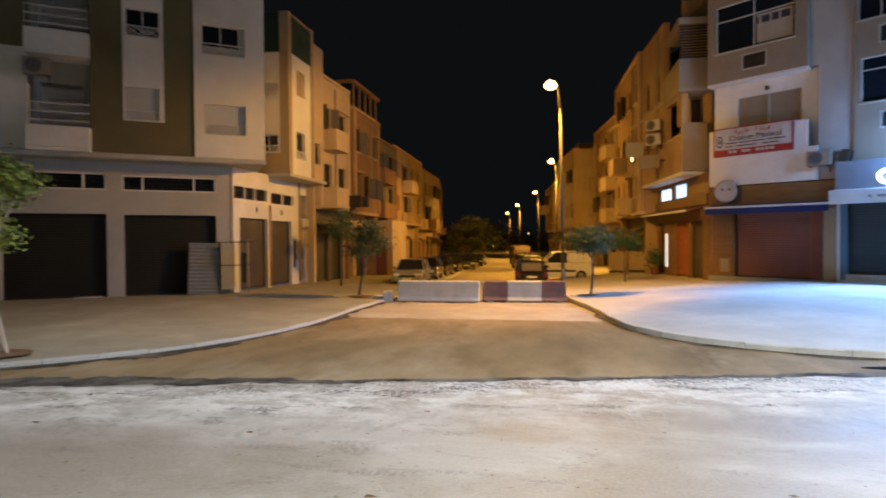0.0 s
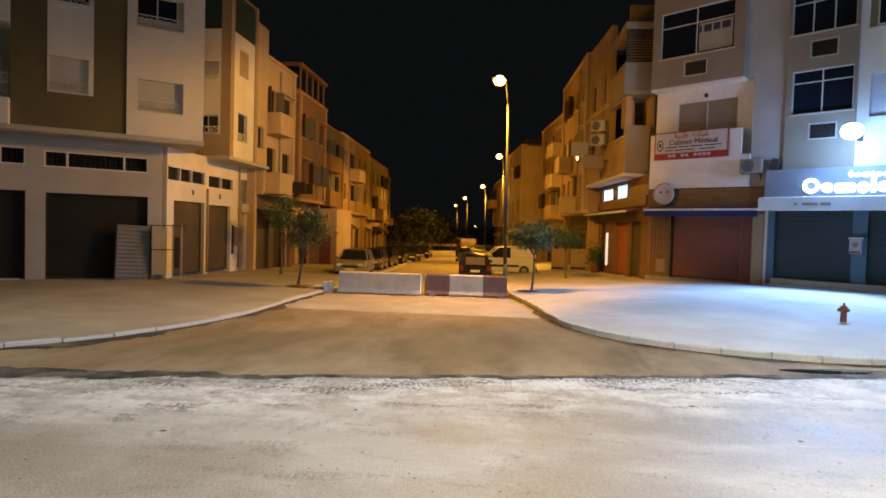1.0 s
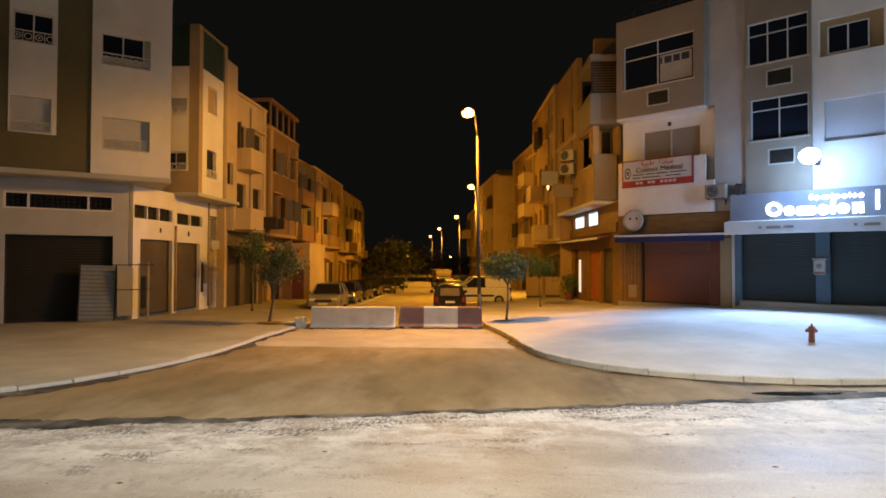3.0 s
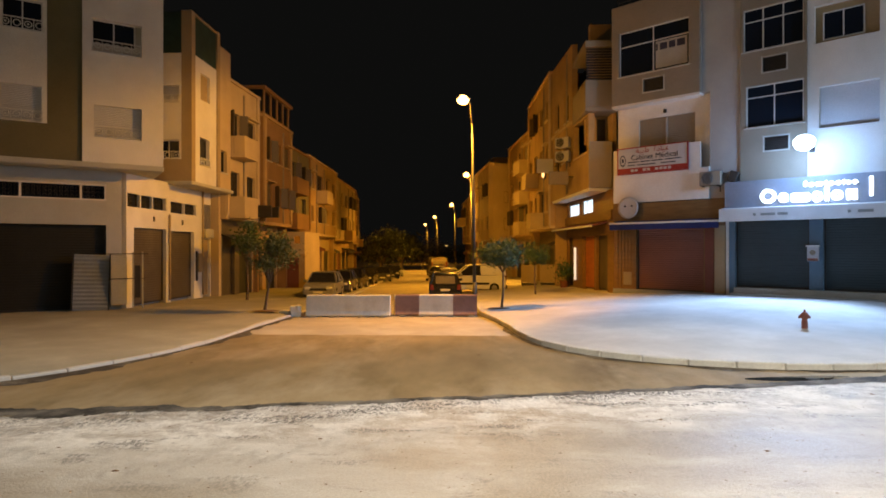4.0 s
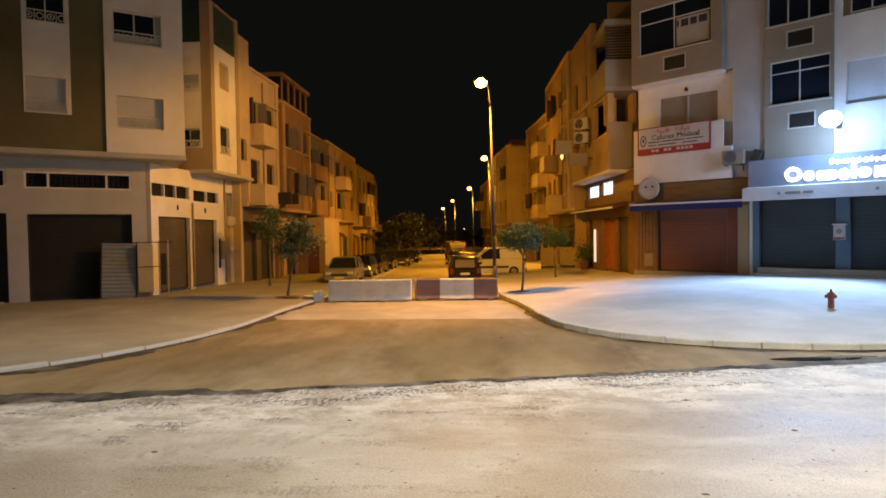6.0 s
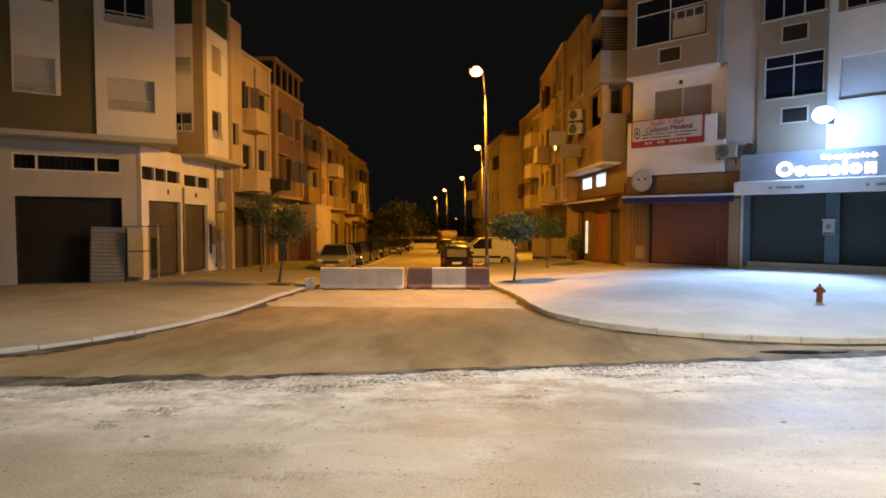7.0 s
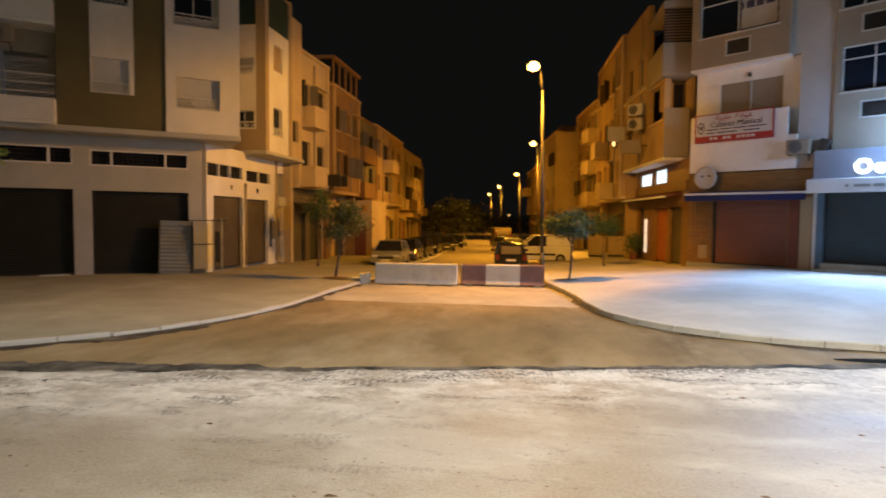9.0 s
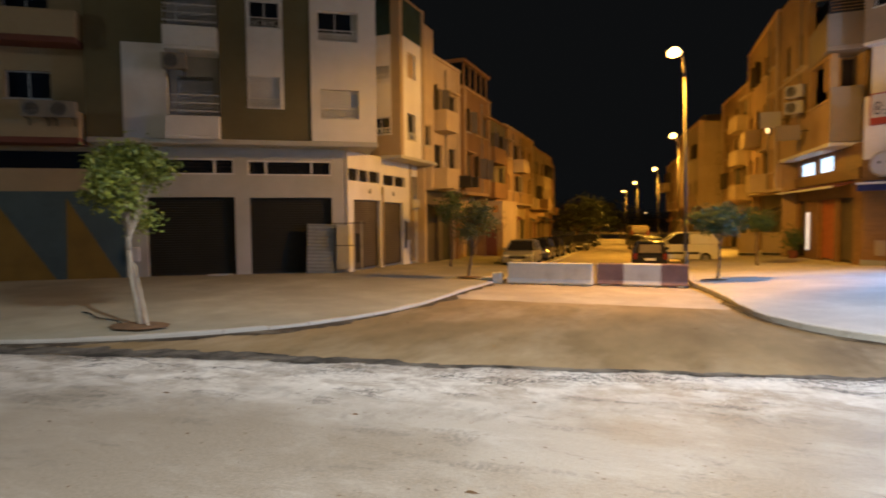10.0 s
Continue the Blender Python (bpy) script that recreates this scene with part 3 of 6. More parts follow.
def on_line(line, y):
    """x of a kerb line where it crosses y, in the side street."""
    for (ax, ay), (bx, by) in zip(line, line[1:]):
        if by <= y <= ay:
            return ax + (bx - ax) * (y - ay) / (by - ay)
    return line[0][0]


def inner(line, side):
    """The back edge of a pavement, well behind the house fronts."""
    out = []
    for x, y in line:
        if y > 30:
            out.append((x + side * 24, y))
        elif side > 0:
            f = min(1, max(0, (x - 1.4) / 9.0))
            out.append((25.4 + (max(x, 10) - 10) + 10 * f, 30 + 14 * f + max(0, x - 10) * 0.24))
        else:
            f = min(1, max(0, (-5.5 - x) / 7.0))
            out.append((-29.6 + min(0, x + 12) - 8 * f, 30 + 4 * f + min(0, x + 12) * 0.24))
    return out


def pavement_height(rise, run, step=0.15):
    def height(x, y, f):
        away = min(f * 25.0, run)
        lump = 0.012 * noise.noise((x * 0.7, y * 0.7, 0.0))
        return street_z(y) + step + rise * away / run + lump * min(1, f * 20)
    return height


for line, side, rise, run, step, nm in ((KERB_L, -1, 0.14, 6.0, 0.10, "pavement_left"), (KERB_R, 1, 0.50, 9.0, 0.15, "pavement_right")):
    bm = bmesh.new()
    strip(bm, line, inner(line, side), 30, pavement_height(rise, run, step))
    single(nm, bm, M["pavement" if side > 0 else "pavement_dimmed"], "wide dusty concrete pavement, stained and uneven" if side > 0 else "wide brown-grey pavement, stained and uneven, darkened for its dim light", "pavement", kind="structure", smooth=True)


def kerb(line, side, nm, sunk=0.0, mat="kerb"):
    """Kerb stones end to end along a line, each slightly askew."""
    k = new(nm)
    tagged(k, "pale chipped concrete kerb stones edging the pavement", "kerb", kind="structure")
    bm = boxes((-0.5, 0.5, -0.075, 0.075, -0.12, 0.158), bevel=0.022)
    data = mesh("kerb_stone", bm, M[mat])
    rnd = random.Random(4 + side)
    pts, dist = [], 0.0
    for (ax, ay), (bx, by) in zip(line, line[1:]):
        seg = math.hypot(bx - ax, by - ay)
        while dist < seg:
            f = dist / seg
            pts.append((ax + (bx - ax) * f, ay + (by - ay) * f))
            dist += 0.9
        dist -= seg
    for (ax, ay), (bx, by) in zip(pts, pts[1:]):
        if max(ay, by) > 66 or abs(ax) > 30:
            continue
        ob = new("kerb_stone", data)
        ob.parent = k
        ln = math.hypot(bx - ax, by - ay)
        ob.matrix_basis = pose((ax + bx) / 2, (ay + by) / 2, street_z((ay + by) / 2) - sunk + rnd.uniform(-0.018, 0.010), rnd.uniform(-2.5, 2.5), 0, math.degrees(math.atan2(by - ay, bx - ax)) + rnd.uniform(-0.8, 0.8)) @ Matrix.Diagonal((ln - 0.005, 1, 1, 1))


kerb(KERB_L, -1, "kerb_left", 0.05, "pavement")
kerb(KERB_R, 1, "kerb_right")



def gutter_mud(line, side, width, lo, hi, seed):
    """A ragged dark line at the foot of a kerb: mud, and on the left the kerb's shadow too."""
    pts = [p for p in smooth_line(line[::2], 0.12) if lo <= p[0] <= hi and p[1] < 23]
    a, b = [], []
    for i, (x, y) in enumerate(pts):
        (px, py), (qx, qy) = pts[max(0, i - 1)], pts[min(len(pts) - 1, i + 1)]
        ln = math.hypot(qx - px, qy - py) or 1
        nx, ny = -(qy - py) / ln * side, (qx - px) / ln * side
        w = width * max(0.15, 0.7 + 1.3 * noise.noise((x * 0.9, y * 0.9, seed)) + 0.4 * noise.noise((x * 9, y * 9, seed)))
        a.append((x + nx * 0.06, y + ny * 0.06))
        b.append((x + nx * (0.07 + w), y + ny * (0.07 + w)))
    bm = bmesh.new()
    strip(bm, a, b, 2, lambda x, y, f: street_z(y) + 0.03 - 0.016 * f)
    single("gutter_mud", bm, M["mud"], "dark mud and painted kerb shadow along the foot of the kerb", "mud", kind="structure", smooth=True)


gutter_mud(KERB_R, -1, 0.20, 1.3, 22.0, 2.0)
# wider on the left, where dark colour stands for kerb shadow and tar
gutter_mud(KERB_L, 1, 0.34, -22.0, -5.4, 6.0)

# the darker side-street surface, from the tar seam to the worn pale strip before the barriers


def seam_y(x):
    return 9.36 + 0.205 * x + (0.05 * (x + 8) if x < -8 else 0) + 0.10 * noise.noise((x * 0.9, 3.0, 0.0)) + 0.05 * noise.noise((x * 3.1, 8.0, 0.0))


def lift(h):
    return lambda x, y, f: street_z(y) + h


def left_x(y):
    return on_line(KERB_L, y)


bm = bmesh.new()
xs = list(np.arange(-16, 14.1, 0.15))
strip(bm, [(x, seam_y(x)) for x in xs], [(x, 16.35 + 0.30 * noise.noise((x * 0.8, 1.0, 5.0)) + 0.08 * noise.noise((x * 5, 1.0, 5.0))) for x in xs], 12, lift(0.010))
single("side_street_surface", bm, M["asphalt"], "darker brown-grey asphalt of the side street, streaked by tyres", "asphalt", kind="structure", smooth=True)

bm = bmesh.new()
a = [(x, seam_y(x) - 0.07 - 0.10 * noise.noise((x * 1.3, 0.0, 9.0)) - 0.07 * noise.noise((x * 5, 0.0, 9.0)) - 0.07 * noise.noise((x * 19, 0.0, 9.0))) for x in np.arange(-14, 13, 0.04)]
b = [(x, seam_y(x) + 0.10 + 0.10 * min(4.5, max(0.0, -2.5 - x)) + 0.05 * max(0.0, x - 4.0) + (0.10 + 0.06 * min(4.0, max(0.0, -2.5 - x))) * noise.noise((x * 2.3, 4.0, 9.0)) + 0.06 * noise.noise((x * 11, 4.0, 9.0))) for x in np.arange(-14, 13, 0.04)]
strip(bm, a, b, 5, lambda x, y, f: street_z(y) + 0.006 + 0.008 * min(1.0, f * 5))
single("tar_seam", bm, M["seam"], "ragged black tar seam between the two road surfaces", "road seam", kind="structure", smooth=True)

bm = bmesh.new()
ys = list(np.arange(16.2, 90, 0.6))
strip(bm, [(on_line(KERB_L, y), y) for y in ys], [(on_line(KERB_R, y), y) for y in ys], 12, lift(0.006))
single("side_street_worn", bm, M["pale_road"], "worn pale asphalt of the side street running downhill", "asphalt", kind="structure", smooth=True)

# ---- corner house on the left: shops below, two floors and a terrace above ----
LX, LY = -12.03, 21.48
LF = face(LX, LY, 35)          # its front
LU = LF @ pose(0, -0.8, 0)     # the floors above hang out
hl = thing("apartment_building", pose(LX, LY, 0), "white and brown rendered corner building over shuttered garages", "building")
inv = pose(LX, LY, 0).inverted()
F, U = inv @ LF, inv @ LU
GB, GA = (-3.75, -0.5, 0.0, 3.3), (-7.55, -4.32, 0.0, 3.33)
VB, VA = (-3.8, -0.5, 4.2, 4.80), (-7.7, -4.32, 4.22, 4.85)
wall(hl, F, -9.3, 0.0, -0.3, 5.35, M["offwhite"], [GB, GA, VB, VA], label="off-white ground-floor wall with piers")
roller(hl, F, -3.75, -0.5, 0.22, 3.3, M["shutter_black"], label="closed near-black roller shutter")
roller(hl, F, -7.55, -4.32, 0.22, 3.33, M["shutter_black"], label="closed near-black roller shutter")


def vent(parent, at, s0, s1, z0, z1, cuts):
    """A high strip window behind a dark pierced screen, in sections."""
    bm = bmesh.new()
    box(bm, s0, s1, 0.20, 0.22, z0, z1)
    v = part("vent_window", bm, M["pane"], parent, "dark strip window behind a pierced metal screen", at)
    fr = bmesh.new()
    box(fr, s0, s1, 0.02, 0.13, z1 - 0.06, z1)
    box(fr, s0, s1, 0.02, 0.13, z0, z0 + 0.05)
    for x in (s0 + 0.02, *cuts, s1 - 0.02):
        box(fr, x - 0.035, x + 0.035, 0.018, 0.132, z0 + 0.05, z1 - 0.06)
    part("frame", fr, M["white"], v)
    sc = bmesh.new()
    n = int((s1 - s0) / 0.16)
    for i in range(n):
        c = s0 + (s1 - s0) * (i + 0.5) / n
        for h in np.arange(z0 + 0.14, z1 - 0.08, 0.15):
            r = 0.055
            pts = [(c + r * math.cos(2 * math.pi * j / 6), 0.15, h + r * math.sin(2 * math.pi * j / 6)) for j in range(6)]
            for p, q in zip(pts, pts[1:] + pts[:1]):
                tube(sc, p, q, 0.012, n=3, caps=False)
    tagged(part("screen", sc, M["dark_frame"], v), kind="stuff")


part("meter_box", boxes((-8.2, -7.85, -0.14, -0.003, 0.85, 1.4), bevel=0.02), M["white"], hl, "small white meter box", F)
vent(hl, F, *VB, (-3.1, -1.3))
vent(hl, F, *VA, (-7.0, -5.05))
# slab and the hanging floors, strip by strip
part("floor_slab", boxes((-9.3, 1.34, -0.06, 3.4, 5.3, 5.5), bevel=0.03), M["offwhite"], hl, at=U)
TOP = 12.3
W1, W2 = (-0.92, 0.6, 6.4, 7.55), (-0.98, 0.6, 9.45, 10.62)
wall(hl, U, -1.27, 1.32, 5.5, TOP, M["white"], [W1, W2], y1=0.35, label="smooth white rendered bay")
wall(hl, U @ pose(1.32, 0.35, 0, 0, 0, 90), 0, 3.0, 5.5, TOP, M["white"], y0=0.0, y1=0.35)
blind(hl, U, *W1, 0.14, label="closed pale blue-grey roller blind")
grille(hl, U, W1[0] + 0.02, W1[1] - 0.02, W1[2] + 0.03, W1[2] + 0.42, 0.05)
window(hl, U, W2[0], W2[1] - 0.2, W2[2] + 0.3, W2[3], 0.16, sill=False)
part("reveal_panel", boxes((W2[1] - 0.2, W2[1], 0.18, 0.22, W2[2], W2[3]), (W2[0], W2[1] - 0.2, 0.18, 0.22, W2[2], W2[2] + 0.3)), M["offwhite"], hl, at=U)
grille(hl, U, W2[0] + 0.02, W2[1] - 0.02, W2[2] + 0.02, W2[2] + 0.45, 0.03)
wall(hl, U, -2.30, -1.27, 5.5, TOP, M["brown"], y0=0.06, y1=0.4)
wall(hl, U, -3.66, -2.30, 5.5, 6.72, M["brown"], y0=0.06, y1=0.4)
wall(hl, U, -3.66, -2.30, 6.72, TOP, M["white"], [(-3.62, -2.45, 6.75, 7.95), (-3.56, -2.42, 9.85, 10.85)], y0=0.04, y1=0.4, label="pale window strip between brown walls")
blind(hl, U, -3.62, -2.45, 6.75, 7.95, 0.14, label="closed pale blue-grey roller blind")
grille(hl, U, -3.6, -2.42, 6.76, 7.12, 0.03)
window(hl, U, -3.56, -2.42, 9.85, 10.85, 0.16, sill=False)
grille(hl, U, -3.6, -2.36, 9.80, 10.2, 0.0)
wall(hl, U, -4.68, -3.66, 5.5, TOP, M["brown"], y0=0.06, y1=0.4)
wall(hl, U, -6.55, -4.68, 5.5, TOP, M["offwhite"], [(-6.3, -5.0, 5.6, 8.0), (-6.3, -5.0, 8.95, 11.2)], y0=0.75, y1=1.0, label="recessed balcony wall")
for z in (5.58, 8.88):
    blind(hl, U, -6.3, -5.0, z + 0.05, z + 2.3, 0.86, label="closed pale shutter behind a balcony")
    b = part("balcony", boxes((-6.58, -4.68, -0.32, -0.22, z, z + 0.74), (-6.58, -6.48, -0.22, 0.75, z, z + 0.74), (-4.78, -4.68, -0.22, 0.75, z, z + 0.74), (-6.58, -4.68, -0.3, 0.76, z - 0.12, z - 0.003), bevel=0.012), M["white"], hl, "white rendered balcony parapet", U)
    rail = bmesh.new()
    for h in (0.9, 1.2, 1.5):
        box(rail, -6.56, -4.70, -0.29, -0.26, z + h, z + h + 0.035)
    for x in np.arange(-6.54, -4.7, 0.12):
        box(rail, x, x + 0.015, -0.282, -0.268, z + 0.74, z + 1.5)
    tagged(part("railing", rail, M["frame"], b), kind="stuff")
wall(hl, U, -8.06, -6.55, 5.5, 9.0, M["white"], y0=0.04, y1=0.4)
wall(hl, U, -8.06, -6.55, 9.0, TOP, M["brown"], y0=0.06, y1=0.4)
wall(hl, U, -9.3, -8.06, 5.5, TOP, M["brown"], y0=0.06, y1=0.4)
part("roof_slab", boxes((-9.3, 1.34, 0.0, 8.0, TOP, TOP + 0.2)), M["grey"], hl, at=U)
part("core", boxes((-9.25, -1.5, 1.05, 8.0, 0.0, TOP)), M["grey"], hl, "plain inner wall", at=U)
# the street side
S0 = inv @ face(LX + 0.0, LY, 90)
GS1, GS2 = (0.8, 3.25, 0.0, 3.25), (3.63, 5.8, 0.0, 3.2)
VS1, VS2 = (0.35, 3.3, 4.0, 4.62), (3.6, 6.1, 3.95, 4.55)
DS = (6.75, 7.55, 0.0, 2.9)
wall(hl, S0, 0.3, 7.7, -0.5, 5.3, M["white"], [GS1, GS2, VS1, VS2, DS], label="white side wall with two garages")
roller(hl, S0, *GS1[:2], 0.2, GS1[3], M["shutter"], label="closed brown roller shutter")
roller(hl, S0, *GS2[:2], 0.18, GS2[3], M["shutter"], label="closed brown roller shutter")
vent(hl, S0, *VS1, (1.3, 2.2))
vent(hl, S0, *VS2, (4.9,))
dd = part("entrance_door", boxes((6.78, 7.52, 0.12, 0.17, 0.15, 2.88), bevel=0.01), M["tan"], hl, "tan metal entrance door", S0)
part("handle", boxes((6.86, 6.9, 0.06, 0.12, 1.2, 1.4)), M["dark_frame"], dd)
part("meter_box", boxes((6.1, 6.5, -0.1, -0.003, 1.3, 2.2), bevel=0.01), M["tan"], hl, "small wall meter box", S0)
for x, z0, z1 in ((3.44, 0.2, 3.9), (6.62, 0.2, 5.2)):
    bm = bmesh.new()
    tube(bm, (x, -0.06, z0), (x, -0.06, z1), 0.045, n=8)
    part("rain_pipe", bm, M["tan"], hl, "tan rain pipe", S0, smooth=True)
part("meter_box", boxes((5.95, 6.05, -0.08, -0.003, 0.9, 2.3), bevel=0.01), M["dark_frame"], hl, "dark cable duct", S0)
part("notice", boxes((2.2, 2.32, -0.02, -0.003, 3.55, 3.75)), M["dark_frame"], hl, "small dark plate", S0)
part("notice", boxes((4.6, 4.74, -0.02, -0.003, 3.5, 3.72)), M["dark_frame"], hl, "small dark plate", S0)
part("sign_box", boxes((6.72, 7.62, -0.16, -0.003, 2.95, 3.4), bevel=0.02), M["offwhite"], hl, "blank pale sign box", S0)
part("door_grille", boxes(*[(6.8 + 0.1 * i, 6.83 + 0.1 * i, -0.02, 0.0, 3.2, 4.6) for i in range(8)], (6.75, 7.6, -0.022, 0.002, 3.2, 3.24), (6.75, 7.6, -0.022, 0.002, 4.56, 4.6)), M["dark_frame"], hl, "dark iron fanlight grille", S0)
CX, CY = -11.0, 24.9
K = inv @ face(CX, CY, 0)
part("floor_slab", boxes((-2.6, 0.06, -0.06, 4.4, 5.2, 5.36), bevel=0.03), M["offwhite"], hl, at=K)
wall(hl, K, -0.45, 0.0, 5.36, 12.75, M["tan"], y1=0.35)
wall(hl, K, -2.6, -0.45, 5.36, 6.3, M["tan"], y1=0.35)
wall(hl, K, -2.6, -0.45, 6.3, 10.9, M["white"], [(-1.6, -0.55, 6.35, 7.15), (-1.6, -0.55, 8.9, 9.5)], y1=0.35)
window(hl, K, -1.6, -0.55, 6.35, 7.15, 0.15, sill=False)
grille(hl, K, -1.6, -0.5, 6.3, 6.65, -0.04)
blind(hl, K, -1.6, -0.55, 8.9, 9.5, 0.12)
grille(hl, K, -1.6, -0.5, 8.75, 9.12, -0.04)
part("tarpaulin", boxes((-2.0, -0.46, 0.02, 0.06, 10.9, 12.7)), M["tarp"], hl, "dark green tarpaulin screening the terrace", K)
S = inv @ face(CX, CY, 90)
wall(hl, S, 0.36, 2.5, 5.36, 10.9, M["white"], [(0.8, 1.75, 6.2, 7.4), (0.85, 1.8, 9.1, 10.3)], y1=0.35)
window(hl, S, 0.8, 1.75, 6.2, 7.4, 0.16, mat=M["dark_frame"], label="dark framed window with a grille")
grille(hl, S, 0.8, 1.75, 6.15, 6.5, -0.04)
blind(hl, S, 0.85, 1.8, 9.1, 10.3, 0.12, M["tan"], "closed tan shutter")
part("tarpaulin", boxes((0.36, 2.48, 0.02, 0.06, 10.9, 12.6)), M["tarp"], hl, "dark green tarpaulin screening the terrace", S)
wall(hl, S, 2.5, 2.8, 5.36, 12.75, M["tan"], y0=-0.05, y1=0.35)
wall(hl, S, 2.8, 4.15, 5.36, 12.2, M["sand"], [(3.0, 3.7, 6.15, 7.2)], y1=0.35)
window(hl, S, 3.0, 3.7, 6.15, 7.2, 0.16, mat=M["dark_frame"], label="dark framed window with a grille")
part("parapet_cap", boxes((0.36, 2.5, -0.04, 0.1, 12.62, 12.7)), M["tan"], hl, at=S)
part("core", boxes((0.5, 4.0, 0.5, 6.0, 5.4, 10.8)), M["grey"], hl, "plain inner wall", at=S)
part("core", boxes((0.4, 7.6, 0.35, 5.0, -0.3, 5.2)), M["grey"], hl, "plain inner wall", at=S0)

rd = thing("satellite_dish", LF @ pose(1.15, -0.55, TOP + 0.2), "dark weathered dish and pole at the roof edge", "satellite dish")
bm = bmesh.new()
tube(bm, (0, 0, 0), (0, 0, 0.9), 0.03, n=8)
part("mast", bm, M["dark_frame"], rd)
bm = bmesh.new()
tube(bm, (0.1, -0.12, 0.75), (0.16, -0.2, 0.78), 0.36, 0.42, 16)
part("reflector", bm, M["dark_frame"], rd, "dull dark reflector")

# ---- neighbour house further left: painted ground floor, balconies ----
hn = thing("apartment_building", LF @ pose(-9.3, 0, 0), "tan rendered house with red-brown balcony bands", "building")
N = pose(-0.02, 0, 0)
wall(hn, N, -9.0, 0.0, -0.3, 5.2, M["tan"], [(-8.6, -0.15, 4.4, 5.05)], label="ground-floor wall with a dark vent band")
part("vent_window", boxes((-8.6, -0.15, 0.16, 0.2, 4.4, 5.05)), M["pane"], hn, at=N)
part("mural", boxes((-9.0, 0.98, -0.012, -0.004, 0.0, 3.55)), M["mural_blue"], hn, "blue and yellow painted shutter wall", N)
for pts in (((-1.05, 0.15), (0.85, 0.15), (-0.98, 3.3)), ((-4.6, 0.15), (-1.35, 0.15), (-3.4, 3.3)), ((-7.8, 0.15), (-5.4, 0.15), (-6.9, 3.1))):
    bm = bmesh.new()
    prism(bm, [(0, 0)] * 0 + [(p[0], p[1]) for p in pts], -0.004, 0.004)
    part("mural_stripe", bm, M["mural_yellow"], hn, "yellow painted wedge", N @ Matrix(((0, 1, 0, 0), (1, 0, 0, -0.018), (0, 0, 1, 0), (0, 0, 0, 1))))
wall(hn, N, -9.0, 0.0, 5.2, 12.0, M["tan"], [(-2.74, -1.26, 6.92, 7.92), (-2.74, -1.26, 9.9, 10.9)], y0=-0.2, y1=0.2, label="upper wall")
window(hn, N @ pose(0, -0.2, 0), -2.74, -1.26, 6.92, 7.92, 0.14)
window(hn, N @ pose(0, -0.2, 0), -2.74, -1.26, 9.9, 10.9, 0.14)
for z in (5.2, 8.75):
    part("balcony_band", boxes((-9.0, -0.1, -1.1, -0.2, z, z + 0.22), bevel=0.02), M["brick_red"], hn, "red-brown slab edge", N)
    part("balcony", boxes((-9.0, -0.1, -1.08, -0.98, z + 0.22, z + 1.15), (-0.2, -0.1, -0.98, -0.21, z + 0.22, z + 1.15)), M["tan"], hn, "tan balcony parapet", N)
part("core", boxes((-9.0, 0.0, 0.32, 8, -0.3, 11.9)), M["grey"], hn, "plain inner wall", N)
for x, z in ((-1.35, 6.5), (-0.5, 6.5)):
    air_unit(LF @ pose(-9.32 + x, -1.1, z - 0.15), "dusty brown-grey cooling unit on wall brackets", "wall cooling units", M["taupe"])
air_unit(LF @ pose(-6.2, -0.8, 8.3), "dusty brown-grey cooling unit on wall brackets", "wall cooling units", M["taupe"])

# ---- corner house on the right ----
RX, RY = 9.33, 26.9
RF = face(RX, RY, -40)
hr = thing("apartment_building", pose(RX, RY, 0), "grey and white corner building with shops below", "building")
inv = pose(RX, RY, 0).inverted()
R = inv @ RF
# brown shop
wall(hr, R, -1.95, 3.05, 0.2, 4.55, M["wood"], [(-0.86, 2.14, 0.2, 3.45)], label="brown varnished shopfront cladding")
roller(hr, R, -0.86, 2.14, 0.55, 3.45, M["shutter_red"], y=0.2, label="closed maroon roller shutter")
part("doorstep", boxes((-1.95, 3.05, -0.12, 0.0, 0.2, 0.56), bevel=0.015), M["fascia"], hr, "dark stone plinth", R)
part("shop_fascia", boxes((-1.95, 3.04, -0.10, -0.003, 3.70, 4.5), bevel=0.012), M["wood"], hr, "brown shop sign board", R)
part("side_panel", boxes((2.6, 3.02, -0.045, -0.004, 0.56, 3.4)), M["tan"], hr, "tan cladding panel", R)
part("side_panel", boxes((2.2, 2.56, -0.03, -0.004, 0.56, 3.4)), M["brick_red"], hr, "dark red cladding panel", R)
for i in range(6):
    part("cladding_board", boxes((-1.86 + i * 0.16, -1.72 + i * 0.16, -0.04, -0.004, 0.56, 3.6), bevel=0.008), M["wood"], hr, at=R)
part("notice", boxes((-1.45, -1.05, -0.06, -0.042, 0.75, 1.35), bevel=0.006), M["taupe"], hr, "small notice board on the pillar", R)
aw = bmesh.new()
prism(aw, [(-0.02, 3.72), (-0.75, 3.55), (-0.75, 3.28), (-0.72, 3.28), (-0.72, 3.52), (-0.02, 3.66)], -1.8, 2.98)
part("awning", aw, M["blue"], hr, "folded blue canvas awning", R)
part("awning_bar", boxes((-1.82, 3.0, -0.80, -0.752, 3.53, 3.62), bevel=0.01), M["canvas"], hr, "white awning front bar", R)
# bay above: loggia, hood, upper bay
wall(hr, R, -1.9, 2.4, 4.55, 5.9, M["white"], y0=-0.15, y1=0.6)
wall(hr, R, -1.9, 2.06, 5.9, 7.0, M["white"], y0=-0.15, y1=-0.05, label="white loggia parapet")
wall(hr, R, -1.9, 2.4, 5.9, 9.1, M["white"], [(-0.86, 1.67, 6.3, 8.4)], y0=0.35, y1=0.6, label="back wall of the loggia")
